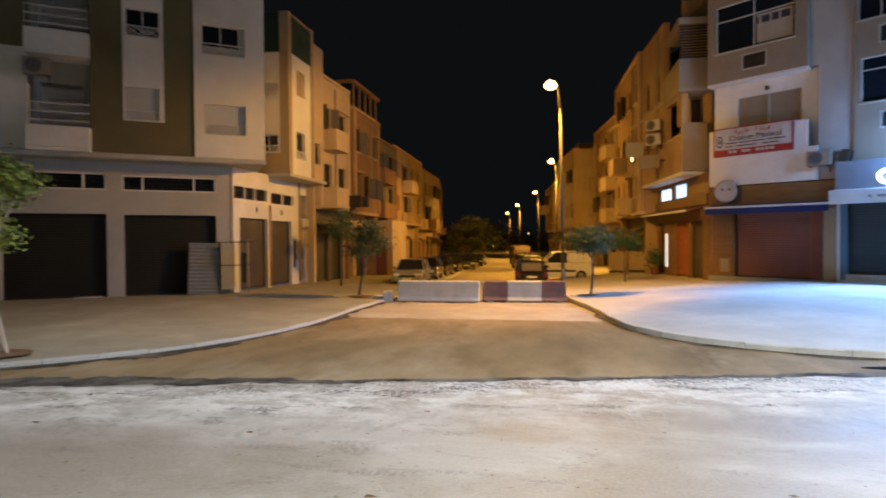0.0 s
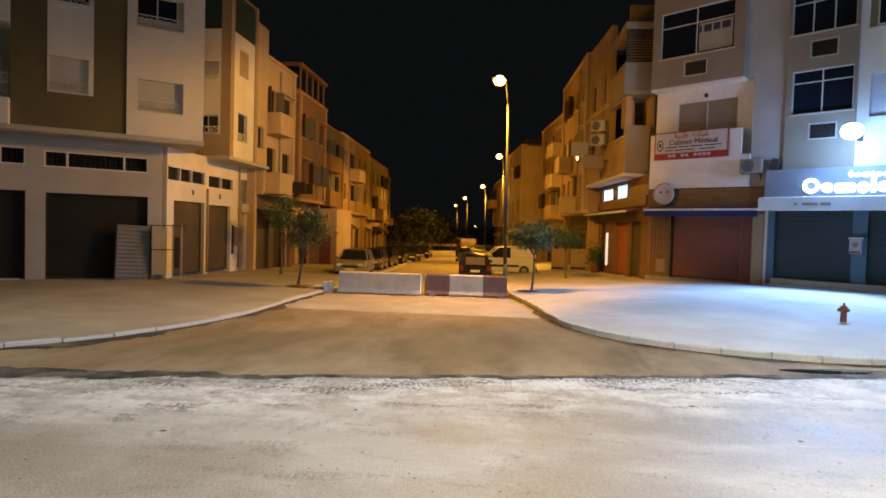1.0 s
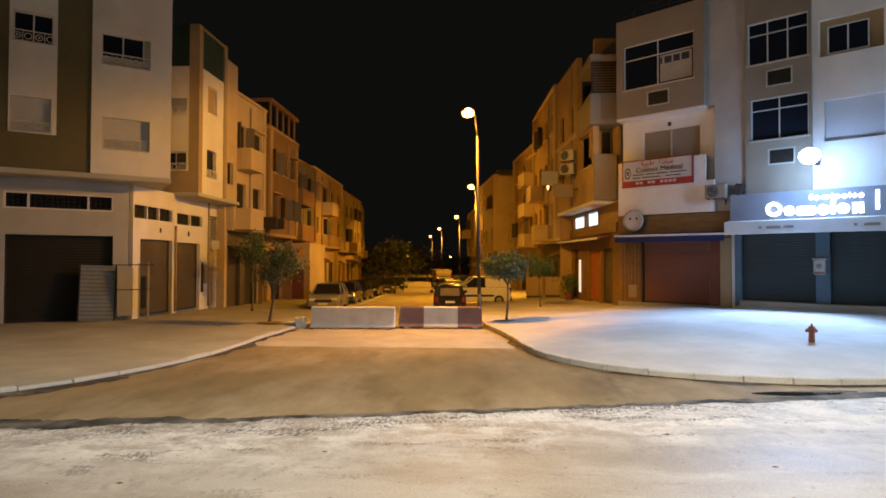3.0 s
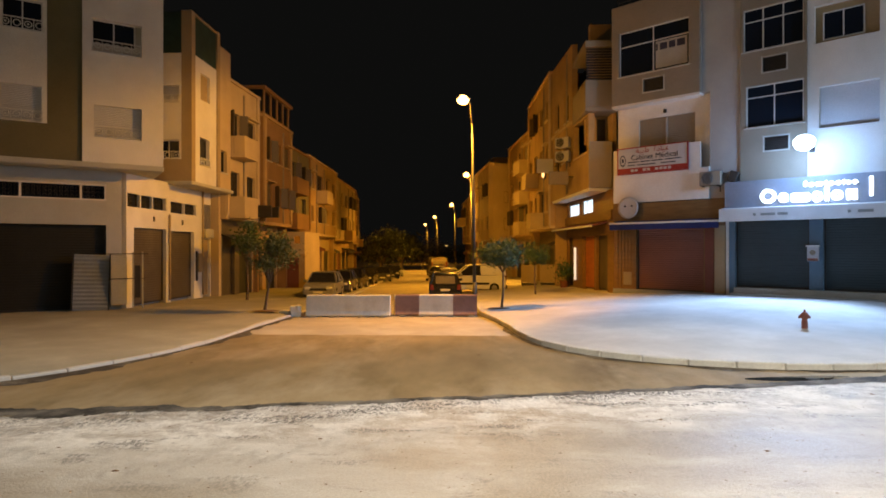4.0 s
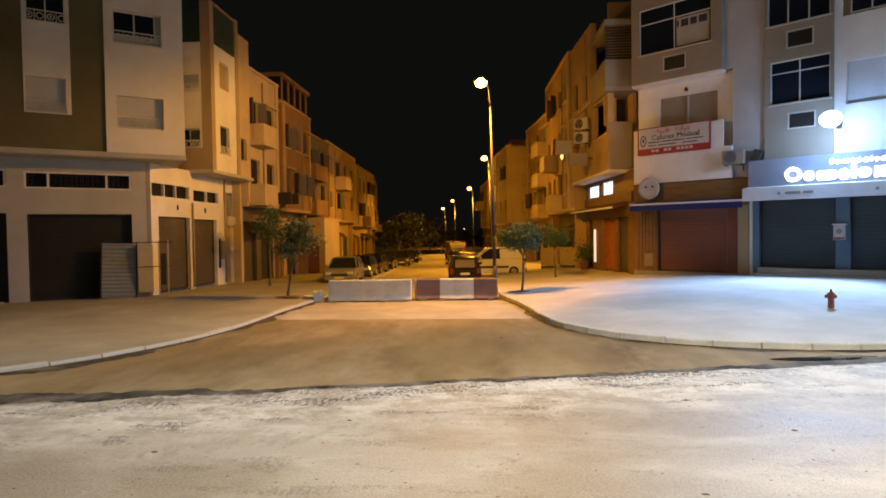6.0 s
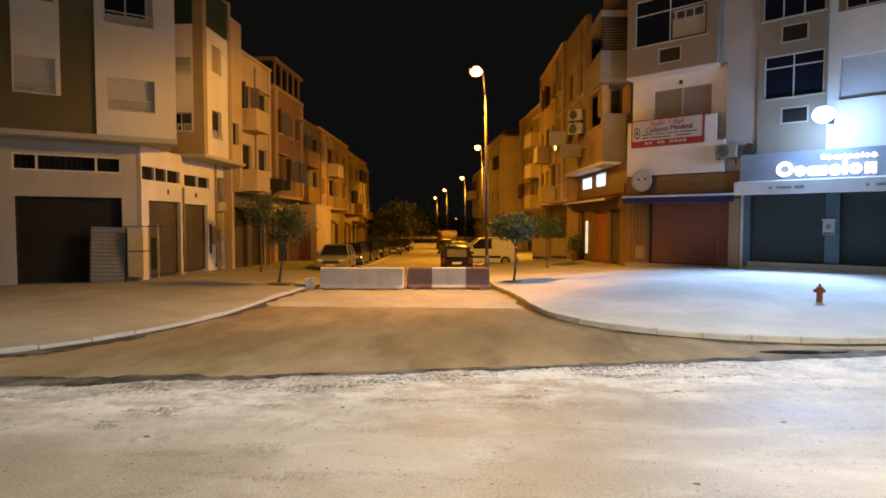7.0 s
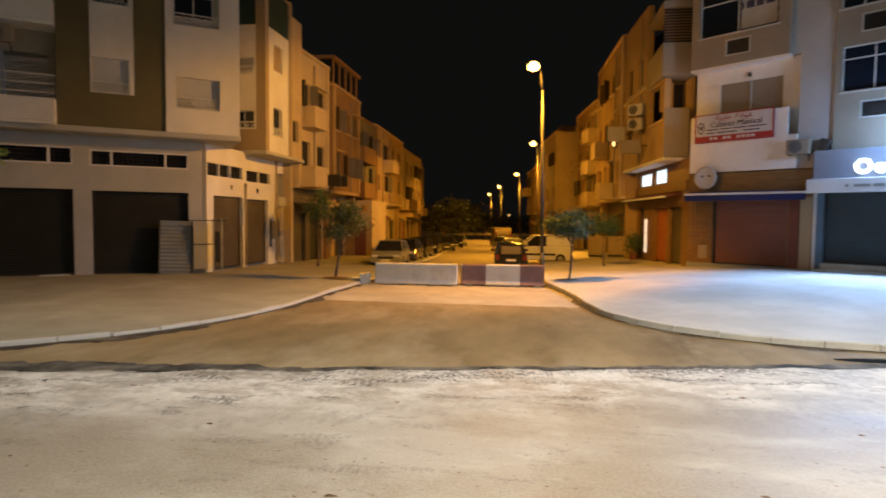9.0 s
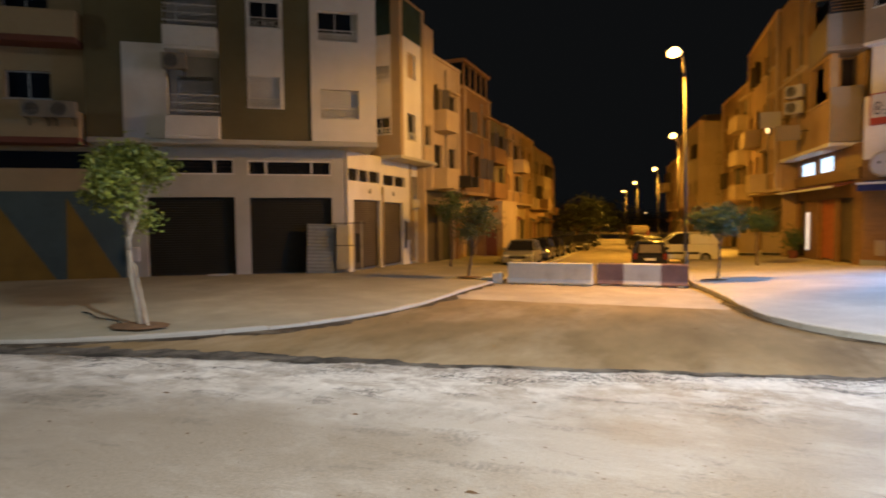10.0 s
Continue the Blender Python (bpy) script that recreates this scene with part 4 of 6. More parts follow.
blind(hr, R, -0.86, 1.67, 6.3, 8.4, 0.42, M["taupe"], "closed grey slatted shutter", 0.09)
part("shutter_post", boxes((0.36, 0.44, 0.38, 0.43, 6.3, 8.4)), M["grey"], hr, at=R)
part("wall_lamp", boxes((0.30, 0.42, 0.22, 0.36, 8.55, 8.72), bevel=0.02), M["dark_frame"], hr, "small unlit wall lamp", R)
wall(hr, R, -1.95, 2.05, 9.1, 13.7, M["taupe"], [(-1.6, 1.6, 10.4, 12.45), (-0.42, 0.5, 9.5, 10.08)], y0=-0.22, y1=0.1, label="taupe projecting bay")
part("bay_soffit", boxes((-1.95, 2.05, -0.22, 0.9, 9.0, 9.1)), M["white"], hr, at=R)
for a, b in ((1.75, 2.05), (-1.95, -1.7)):
    part("bay_side", boxes((a, b, 0.1, 0.4, 9.1, 13.7)), M["taupe"], hr, at=R)
window(hr, R @ pose(0, -0.22, 0), -1.6, 1.6, 10.4, 12.45, 0.1, 2, 0.33, label="wide white-framed window, one pane papered")
part("paper_sheet", boxes((0.1, 1.5, -0.425, -0.421, 10.5, 11.7)), M["grey"], hr, "grey paper sheet behind the glass", R @ pose(0, 0.318, 0))
for a, b in ((0.12, 0.2), (0.3, 0.62), (0.7, 0.98), (1.06, 1.4)):
    part("lettering_bar", boxes((a, b, -0.444, -0.438, 11.3, 11.6)), M["ink"], hr, at=R @ pose(0, 0.33, 0))


def wall_grille(at, s0, s1, z0, z1):
    g = part("air_grille", boxes((s0 - 0.05, s1 + 0.05, -0.02, 0.1, z0 - 0.05, z0), (s0 - 0.05, s1 + 0.05, -0.02, 0.1, z1, z1 + 0.05), (s0 - 0.05, s0, -0.019, 0.1, z0, z1), (s1, s1 + 0.05, -0.019, 0.1, z0, z1)), M["offwhite"], hr, "dark air-conditioner opening in a pale frame", at)
    part("louvre", boxes((s0, s1, 0.1, 0.12, z0, z1), *[(s0, s1, 0.03, 0.09, z0 + 0.07 * i, z0 + 0.07 * i + 0.012) for i in range(1, int((z1 - z0) / 0.07))]), M["dark_frame"], g)


wall_grille(R @ pose(0, -0.22, 0), -0.42, 0.5, 9.5, 10.08)
wall(hr, R, 2.4, 3.62, 4.55, 13.5, M["grey"], y0=0.0, y1=0.4, label="pale grey pier")
wall(hr, R, 2.05, 2.4, 9.1, 13.5, M["grey"], y0=0.0, y1=0.4, label="pale grey pier")
OW1, OW2 = (3.82, 5.86, 7.3, 8.98), (3.72, 5.86, 10.4, 12.1)
wall(hr, R, 3.62, 5.97, 5.1, 13.5, M["taupe"], [OW1, OW2, (4.5, 5.35, 6.32, 6.86), (4.44, 5.28, 9.45, 10.03)], y0=-0.1, y1=0.35, label="taupe window bay")
window(hr, R @ pose(0, -0.1, 0), *OW1, 0.1, 2, 0.28, label="white-framed window with top lights")
window(hr, R @ pose(0, -0.1, 0), *OW2, 0.1, 3, 0.30, label="white-framed window with top lights")
wall_grille(R @ pose(0, -0.1, 0), 4.5, 5.35, 6.32, 6.86)
wall_grille(R @ pose(0, -0.1, 0), 4.44, 5.28, 9.45, 10.03)
wall(hr, R, 5.97, 14.0, 5.1, 13.5, M["white"], [(6.35, 8.2, 6.97, 8.53), (6.2, 8.2, 10.2, 11.62), (10.0, 11.8, 6.97, 8.53), (10.0, 11.8, 10.2, 11.62)], y0=0.0, y1=0.4, label="white upper wall")
blind(hr, R, 6.35, 8.2, 6.97, 8.53, 0.2, label="closed pale blind in a deep reveal")
blind(hr, R, 10.0, 11.8, 6.97, 8.53, 0.2, label="closed pale blind in a deep reveal")
for x in (6.2, 10.0):
    part("window_panel", boxes((x, x + 2.0, 0.22, 0.26, 10.2, 11.62)), M["tan"], hr, "tan reveal", R)
    window(hr, R, x + 0.25, x + 1.55, 10.3, 11.35, 0.14, sill=False)
part("roof_slab", boxes((-1.95, 14.0, 0.0, 7.0, 13.5, 13.72)), M["grey"], hr, at=R)
part("core", boxes((-1.6, 14.0, 1.25, 7.0, 0.2, 13.4), (2.42, 14.0, 0.45, 1.24, 0.2, 13.4)), M["grey"], hr, "plain inner wall", R)
rail = bmesh.new()
for z in (14.0, 14.3):
    box(rail, -1.8, 5.9, 0.1, 0.13, z, z + 0.03)
for x in np.arange(-1.78, 5.9, 0.55):
    box(rail, x, x + 0.03, 0.102, 0.128, 13.72, 14.3)
part("roof_railing", rail, M["dark_frame"], hr, "thin dark roof railing", R)
# lit lighting shop
SHOP = [(3.4, 6.03), (6.49, 9.0), (9.4, 11.9)]
wall(hr, R, 3.05, 14.0, 0.3, 5.1, M["navy"], [(a, b, 0.3, 3.75) for a, b in SHOP], y0=0.0, y1=0.4, label="grey-blue shopfront piers")
for a, b in SHOP:
    roller(hr, R, a, b, 0.85, 3.75, M["shutter_blue"], y=0.2, label="closed slate-blue roller shutter")
part("doorstep", boxes((3.3, 14.0, -0.5, 0.2, 0.2, 0.62), (3.4, 14.0, -0.22, 0.2, 0.62, 0.84), bevel=0.012), M["offwhite"], hr, "two pale stone steps", R)
part("corner_strip", boxes((3.05, 3.16, -0.03, -0.003, 0.4, 4.0)), M["frame"], hr, at=R)
part("shop_fascia", boxes((3.08, 14.0, -0.35, -0.003, 4.06, 5.15), bevel=0.02), M["fascia"], hr, "grey shop fascia with glowing shapes", R)
aw = bmesh.new()
prism(aw, [(-0.02, 4.12), (-1.1, 4.0), (-1.1, 3.52), (-1.07, 3.50), (-1.07, 3.95), (-0.02, 4.06)], 3.1, 13.9)
part("awning", aw, M["canvas"], hr, "folded white canvas awning", R)
for x, w in ((4.35, 0.1), (4.62, 0.5), (5.2, 0.34), (7.4, 0.1), (7.7, 0.45)):
    part("lettering_bar", boxes((x, x + w, -1.112, -1.104, 3.70, 3.80)), M["sheet"], hr, at=R)


def glyph(kind, x, z, w, h, t=0.13):
    """Glowing plain shapes that stand where the letters are."""
    bm = bmesh.new()
    if kind == "ring":
        n = 18
        pts = [(x + w / 2 + (w / 2 - t / 2) * math.cos(2 * math.pi * i / n), -0.39, z + h / 2 + (h / 2 - t / 2) * math.sin(2 * math.pi * i / n)) for i in range(n)]
        for p, q in zip(pts, pts[1:] + pts[:1]):
            tube(bm, p, q, t / 2, n=5, caps=False)
    elif kind == "bar":
        box(bm, x, x + t, -0.42, -0.36, z, z + h)
    else:
        box(bm, x, x + w, -0.42, -0.36, z, z + h)
        bmesh.ops.bevel(bm, geom=bm.edges[:], offset=0.04, segments=2, affect="EDGES")
    part("lit_glyph", bm, M["neon"], hr, "glowing white sign shape", R)


for kind, x, w, z, h in (("ring", 4.42, 0.58, 4.20, 0.56), ("ring", 5.05, 0.38, 4.20, 0.38), ("block", 5.50, 0.62, 4.20, 0.34), ("ring", 6.18, 0.36, 4.16, 0.42), ("bar", 6.60, 0.1, 4.20, 0.52), ("ring", 6.78, 0.40, 4.20, 0.38), ("bar", 7.27, 0.1, 4.20, 0.38), ("bar", 7.46, 0.1, 4.20, 0.38)):
    glyph(kind, x, z, w, h)
x = 5.92
for w, h in ((0.12, 0.22), (0.17, 0.15), (0.26, 0.15), (0.07, 0.20), (0.17, 0.15), (0.17, 0.15), (0.07, 0.20), (0.13, 0.15), (0.17, 0.15)):
    glyph("block", x, 4.76, w, h)
    x += w + 0.045
part("lit_tube", boxes((7.95, 8.05, -0.42, -0.36, 4.3, 5.0), bevel=0.02), M["neon"], hr, "upright glowing tube", R)
mb = part("meter_box", boxes((5.98, 6.36, -0.16, -0.004, 1.95, 2.5), bevel=0.02), M["sign_white"], hr, "white meter box", R)
bm = bmesh.new()
tube(bm, (6.17, -0.161, 2.28), (6.17, -0.170, 2.28), 0.10, n=14)
part("emblem", bm, M["taupe"], mb, "round grey emblem")
part("notice", boxes((6.0, 6.34, -0.168, -0.161, 1.97, 2.06)), M["hydrant"], mb, "pale red strip")
part("hood", boxes((5.95, 6.39, -0.22, -0.01, 2.5, 2.56), bevel=0.01), M["frame"], mb)
# floodlight on its arm
FLOOD = (6.14, -0.12, 6.24)
fl = thing("floodlight", RF @ pose(*FLOOD), "cold white floodlight on a wall arm", "lamp")
part("arm", boxes((-0.03, 0.03, -1.18, 0.02, -0.03, 0.03), (-0.09, 0.09, -0.004, 0.03, -0.16, 0.16), bevel=0.008), M["dark_frame"], fl)
part("housing", boxes((-0.27, 0.27, -1.32, -1.17, -0.2, 0.26), bevel=0.04), M["dark_frame"], fl)
# lens swollen past its housing, so its shape stands for the lamp's glare
bm = bmesh.new()
bmesh.ops.create_uvsphere(bm, u_segments=18, v_segments=10, radius=1.0, matrix=Matrix.Translation((0, -1.33, 0.03)) @ Matrix.Diagonal((0.36, 0.12, 0.29, 1)))
part("lens", bm, M["flood_glass"], fl, "white lamp lens drawn oversize for its glare", smooth=True)
data = bpy.data.lights.new("floodlight_spill", "POINT")
data.energy, data.color, data.shadow_soft_size = 500, (0.33, 0.56, 1.0), 0.25
new("floodlight_spill", data).location = RF @ Vector((6.14, -1.5, 6.24 - 0.42))
spot("floodlight_beam", RF @ Vector((6.14, -1.75, 6.24)), (7.8, 18.0, 0.3), 6400, (0.38, 0.60, 1.0), 118, 0.7, 0.2)
# clinic sign
cs = thing("clinic_sign", RF @ pose(0, -0.24, 0), "white clinic sign board with a red lower band", "sign")
part("board", boxes((-1.62, 1.54, 0.0, 0.06, 5.88, 7.02), bevel=0.01), M["sign_white"], cs)
part("frame", boxes((-1.66, -1.62, -0.02, 0.065, 5.84, 7.06), (1.54, 1.58, -0.02, 0.065, 5.84, 7.06), (-1.62, 1.54, -0.02, 0.065, 5.84, 5.88), (-1.62, 1.54, -0.02, 0.065, 7.02, 7.06)), M["sign_red"], cs, "thin dark red frame")
part("red_band", boxes((-1.61, 1.53, -0.012, -0.003, 5.885, 6.12)), M["sign_red"], cs, "red band")
for i in range(10):
    if i not in (2, 5):
        part("lettering_bar", boxes((-1.0 + i * 0.19, -0.86 + i * 0.19, -0.02, -0.013, 5.95, 6.06)), M["sign_white"], cs)
for z, ends in ((6.36, ((-1.15, -0.62), (-0.54, -0.1), (-0.03, 0.5), (0.58, 1.3))), (6.22, ((-1.15, -0.8), (-0.7, 0.15), (0.4, 1.05)))):
    for a, b in ends:
        part("lettering_bar", boxes((a, b, -0.012, -0.003, z, z + 0.045)), M["ink"], cs)
bm = bmesh.new()
rings = [[bm.verts.new((-1.39 + r * 0.75 * math.cos(math.pi * j / 10), -0.006, 6.48 + r * 1.3 * math.sin(math.pi * j / 10))) for j in range(20)] for r in (0.2, 0.15)]
for j in range(20):
    bm.faces.new((rings[0][j], rings[0][(j + 1) % 20], rings[1][(j + 1) % 20], rings[1][j]))
part("emblem", bm, M["ink"], cs, "dark oval ring emblem")
part("emblem_mark", boxes((-1.44, -1.34, -0.01, -0.003, 6.4, 6.58), bevel=0.003), M["ink"], cs)


def lettering(text, parent, at, size, mat):
    cu = bpy.data.curves.new("lettering", "FONT")
    cu.body, cu.size, cu.extrude, cu.align_x = text, size, 0.004, "CENTER"
    cu.materials.append(mat)
    ob = new("lettering", cu)
    ob.parent = parent
    ob.matrix_basis = at @ pose(0, 0, 0, 90, 0, 0)
    return ob


lettering("Cabinet Médical", cs, pose(0.08, -0.012, 6.48), 0.33, M["ink"])
lettering("\uFE94\uFEF4\uFE92\uFEC3  \u0629\u062F\uFE8E\uFEF4\uFECB", cs, pose(0.0, -0.012, 6.78), 0.34, M["sign_red"])
# dish over the brown shop, box and loudspeaker beside it
ds = thing("satellite_dish", RF @ pose(-1.08, -0.30, 4.3), "white round dish on the shop fascia", "satellite dish")
bm = bmesh.new()
for i in range(4):
    r0, r1 = 0.5 * i / 4, 0.5 * (i + 1) / 4
    for j in range(20):
        a, b = 2 * math.pi * j / 20, 2 * math.pi * (j + 1) / 20
        q = [(r * math.cos(t), -0.25 * r * r, r * math.sin(t)) for r, t in ((r0, a), (r1, a), (r1, b), (r0, b))]
        vs = [bm.verts.new(p) for p in (q if i else [q[0], q[1], q[2]])]
        bm.faces.new(vs)
bmesh.ops.remove_doubles(bm, verts=bm.verts[:], dist=0.001)
ob = part("reflector", bm, M["sign_white"], ds, smooth=True)
sol = ob.modifiers.new("thick", "SOLIDIFY")
sol.thickness = 0.02
bm = bmesh.new()
tube(bm, (0, 0.0, -0.02), (0, 0.22, -0.06), 0.03)
part("mount", bm, M["dark_frame"], ds)
for x in (-0.16, 0.16):
    bm = bmesh.new()
    tube(bm, (x, -0.05, 0.08), (x, -0.02, 0.08), 0.05)
    part("hole", bm, M["plastic"], ds)
air_unit(RF @ pose(2.52, 0.0, 5.36), "dusty brown-grey cooling unit on wall brackets", "wall cooling units", M["taupe"])
sp = thing("loudspeaker", RF @ pose(3.4, -0.12, 5.4, 0, 20, 0), "small dark loudspeaker box on the fascia", "loudspeaker")
part("cabinet", boxes((-0.16, 0.16, -0.2, 0.1, -0.25, 0.2), bevel=0.02), M["dark_frame"], sp)

# ---- right corner house, street side ----
def frame_of(a, b):
    """A facade's pose and length from plan point a to b; the house lies to the left of that way."""
    (ax, ay), (bx, by) = a, b
    return face(ax, ay, math.degrees(math.atan2(by - ay, bx - ax))), math.hypot(bx - ax, by - ay)


hs = thing("apartment_building", pose(7.0, 30.0, 0), "ochre-lit house with shops and hanging floors", "building")
inv = pose(7.0, 30.0, 0).inverted()
g, ln = frame_of((7.05, 36.8), (7.85, 28.25))
G = inv @ g
D1, D2, D3 = (5.9, 7.7, 0.2, 3.1), (3.4, 5.55, 0.2, 3.1), (0.3, 1.5, 0.2, 3.1)
LITW = [(0.5, 2.75, 4.35, 5.05), (3.3, 5.3, 4.35, 5.1)]
wall(hs, G, 0.0, ln, -0.5, 5.3, M["wood"], [D1, D2, D3, *LITW], label="brown panelled shopfront")
roller(hs, G, *D1[:2], 0.35, 3.1, M["shutter"], label="closed dark brown roller shutter")
roller(hs, G, *D3[:2], 0.3, 3.1, M["shutter"], label="closed brown roller shutter")
dr = part("shop_door", boxes((D2[0], D2[1], 0.2, 0.26, 0.3, 3.1), bevel=0.01), M["orange_wood"], hs, "orange-brown wooden shop door", G)
part("handle", boxes((D2[1] - 0.2, D2[1] - 0.16, 0.14, 0.2, 1.2, 1.6)), M["frame"], dr)
part("lit_strip", boxes((1.8, 2.15, -0.05, -0.004, 0.6, 2.5), bevel=0.02), M["lit_dim"], hs, "white lit sign strip", G)
for w in LITW:
    b = window(hs, G, *w, 0.1, 3, label="small lit window", sill=False)
    for c in b.children:
        c.data.materials[0] = M["lit_pane"]
aw = bmesh.new()
prism(aw, [(-0.02, 3.8), (-0.75, 3.62), (-0.75, 3.5), (-0.02, 3.7)], -0.6, ln - 0.9)
part("awning", aw, M["brick_red"], hs, "folded brown awning", G)
part("awning_bar", boxes((-0.6, ln - 0.9, -0.82, -0.752, 3.5, 3.6), bevel=0.01), M["canvas"], hs, "pale awning front bar", G)
part("shop_fascia", boxes((0.0, ln - 0.1, -0.1, -0.003, 3.82, 4.3), bevel=0.01), M["wood"], hs, at=G)
# hanging floors
u, lu = frame_of((6.25, 37.4), (6.85, 29.2))
U = inv @ u
part("floor_slab", boxes((0, lu, 0.0, 5.0, 5.25, 5.42), bevel=0.02), M["white"], hs, "pale soffit slab", U)
holes = [(0.9, 1.9, 6.4, 7.9), (0.9, 1.9, 9.6, 11.2), (3.2, 4.2, 9.6, 11.2)]
RECESS = (5.3, 7.95, 7.25, 9.0)
wall(hs, U, 0, lu, 5.42, 9.3, M["ochre"], [RECESS, (2.6, 3.3, 7.4, 8.7), *[h for h in holes if h[3] < 9]], y1=0.3)
window(hs, U, 2.6, 3.3, 7.4, 8.7, 0.14, mat=M["dark_frame"], label="dark framed window")
wall(hs, U, 5.1, 8.2, 5.42, 9.3, M["ochre"], [(5.7, 6.5, 6.0, 8.6), (6.9, 7.5, 7.2, 8.6)], y0=1.2, y1=1.4, label="back wall of the loggia")
blind(hs, U, 5.7, 6.5, 6.0, 8.6, 1.26, M["shutter"], "closed brown loggia door")
window(hs, U, 6.9, 7.5, 7.2, 8.6, 1.28, mat=M["dark_frame"], label="dark loggia window", sill=False)
part("parapet_cap", boxes((5.25, 8.0, -0.05, 0.34, 7.16, 7.25), bevel=0.012), M["sand"], hs, at=U)
part("rain_pipe", boxes((3.9, 3.98, -0.08, -0.003, 5.5, 13.4)), M["taupe"], hs, at=U)
part("floor_band", boxes((0.0, 5.0, -0.08, -0.003, 9.25, 9.42)), M["sand"], hs, at=U)
wall(hs, U, 0, 5.0, 9.3, 13.6, M["ochre"], [h for h in holes if h[3] > 9], y1=0.3)
for h in holes:
    window(hs, U, *h, 0.14, mat=M["dark_frame"], label="dark framed window")
# corner balconies facing the square
E0 = inv @ face(6.85, 29.2, 0)
part("balcony", boxes((0.0, 1.15, -0.08, 0.08, 5.42, 7.7), bevel=0.02), M["taupe"], hs, "grey rendered balcony end", E0)
wall(hs, E0, 0.0, 1.2, 7.7, 9.3, M["ochre"], [(0.1, 0.5, 7.75, 9.0), (0.62, 1.05, 7.75, 9.0)], y0=0.9, y1=1.1)
for a, b in ((0.1, 0.5), (0.62, 1.05)):
    blind(hs, E0, a, b, 7.75, 9.0, 1.0, M["shutter"], "closed brown shutter")
part("balcony", boxes((-0.25, 1.3, -0.5, -0.35, 9.3, 10.6), (-0.25, 1.3, -0.5, 3.0, 9.1, 9.3), (-0.25, -0.1, -0.35, 3.0, 9.3, 10.6), bevel=0.02), M["taupe"], hs, "taupe balcony on a white slab", E0)
lv = bmesh.new()
for i in range(12):
    box(lv, -0.2, 1.3, -0.46 + 0.02 * (i % 2), -0.40, 10.62 + i * 0.13, 10.70 + i * 0.13)
part("louvre_screen", lv, M["dark_frame"], hs, "dark louvred balcony screen", E0)
part("top_beam", boxes((-0.25, 1.35, -0.5, 3.0, 12.2, 12.5), bevel=0.02), M["taupe"], hs, at=E0)
wall(hs, E0, 0.3, 1.5, 9.3, 13.9, M["ochre"], y0=1.2, y1=1.5)
part("core", boxes((0, lu, 1.62, 6.0, -0.4, 13.2)), M["grey"], hs, "plain inner wall", U)
for z in (7.45, 8.2):
    air_unit(u @ pose(4.85, -0.35, z, 0, 0, 48), group="wall cooling units")
bs = thing("wall_sign", u @ pose(1.6, 0, 0), "blank pale shop sign hung out from the wall", "sign")
part("board", boxes((-0.05, 0.05, -1.3, -0.3, 7.0, 7.85), bevel=0.015), M["sign_white"], bs)
part("arm", boxes((-0.02, 0.02, -0.3, 0.0, 7.4, 7.44)), M["dark_frame"], bs)
bs = thing("wall_sign", u @ pose(5.3, 0, 0), "dim grey sign box hung out from the wall", "sign")
part("board", boxes((-0.1, 0.1, -1.35, -0.3, 5.9, 6.6), bevel=0.02), M["taupe"], bs)
part("arm", boxes((-0.02, 0.02, -0.3, 0.0, 6.3, 6.34)), M["dark_frame"], bs)


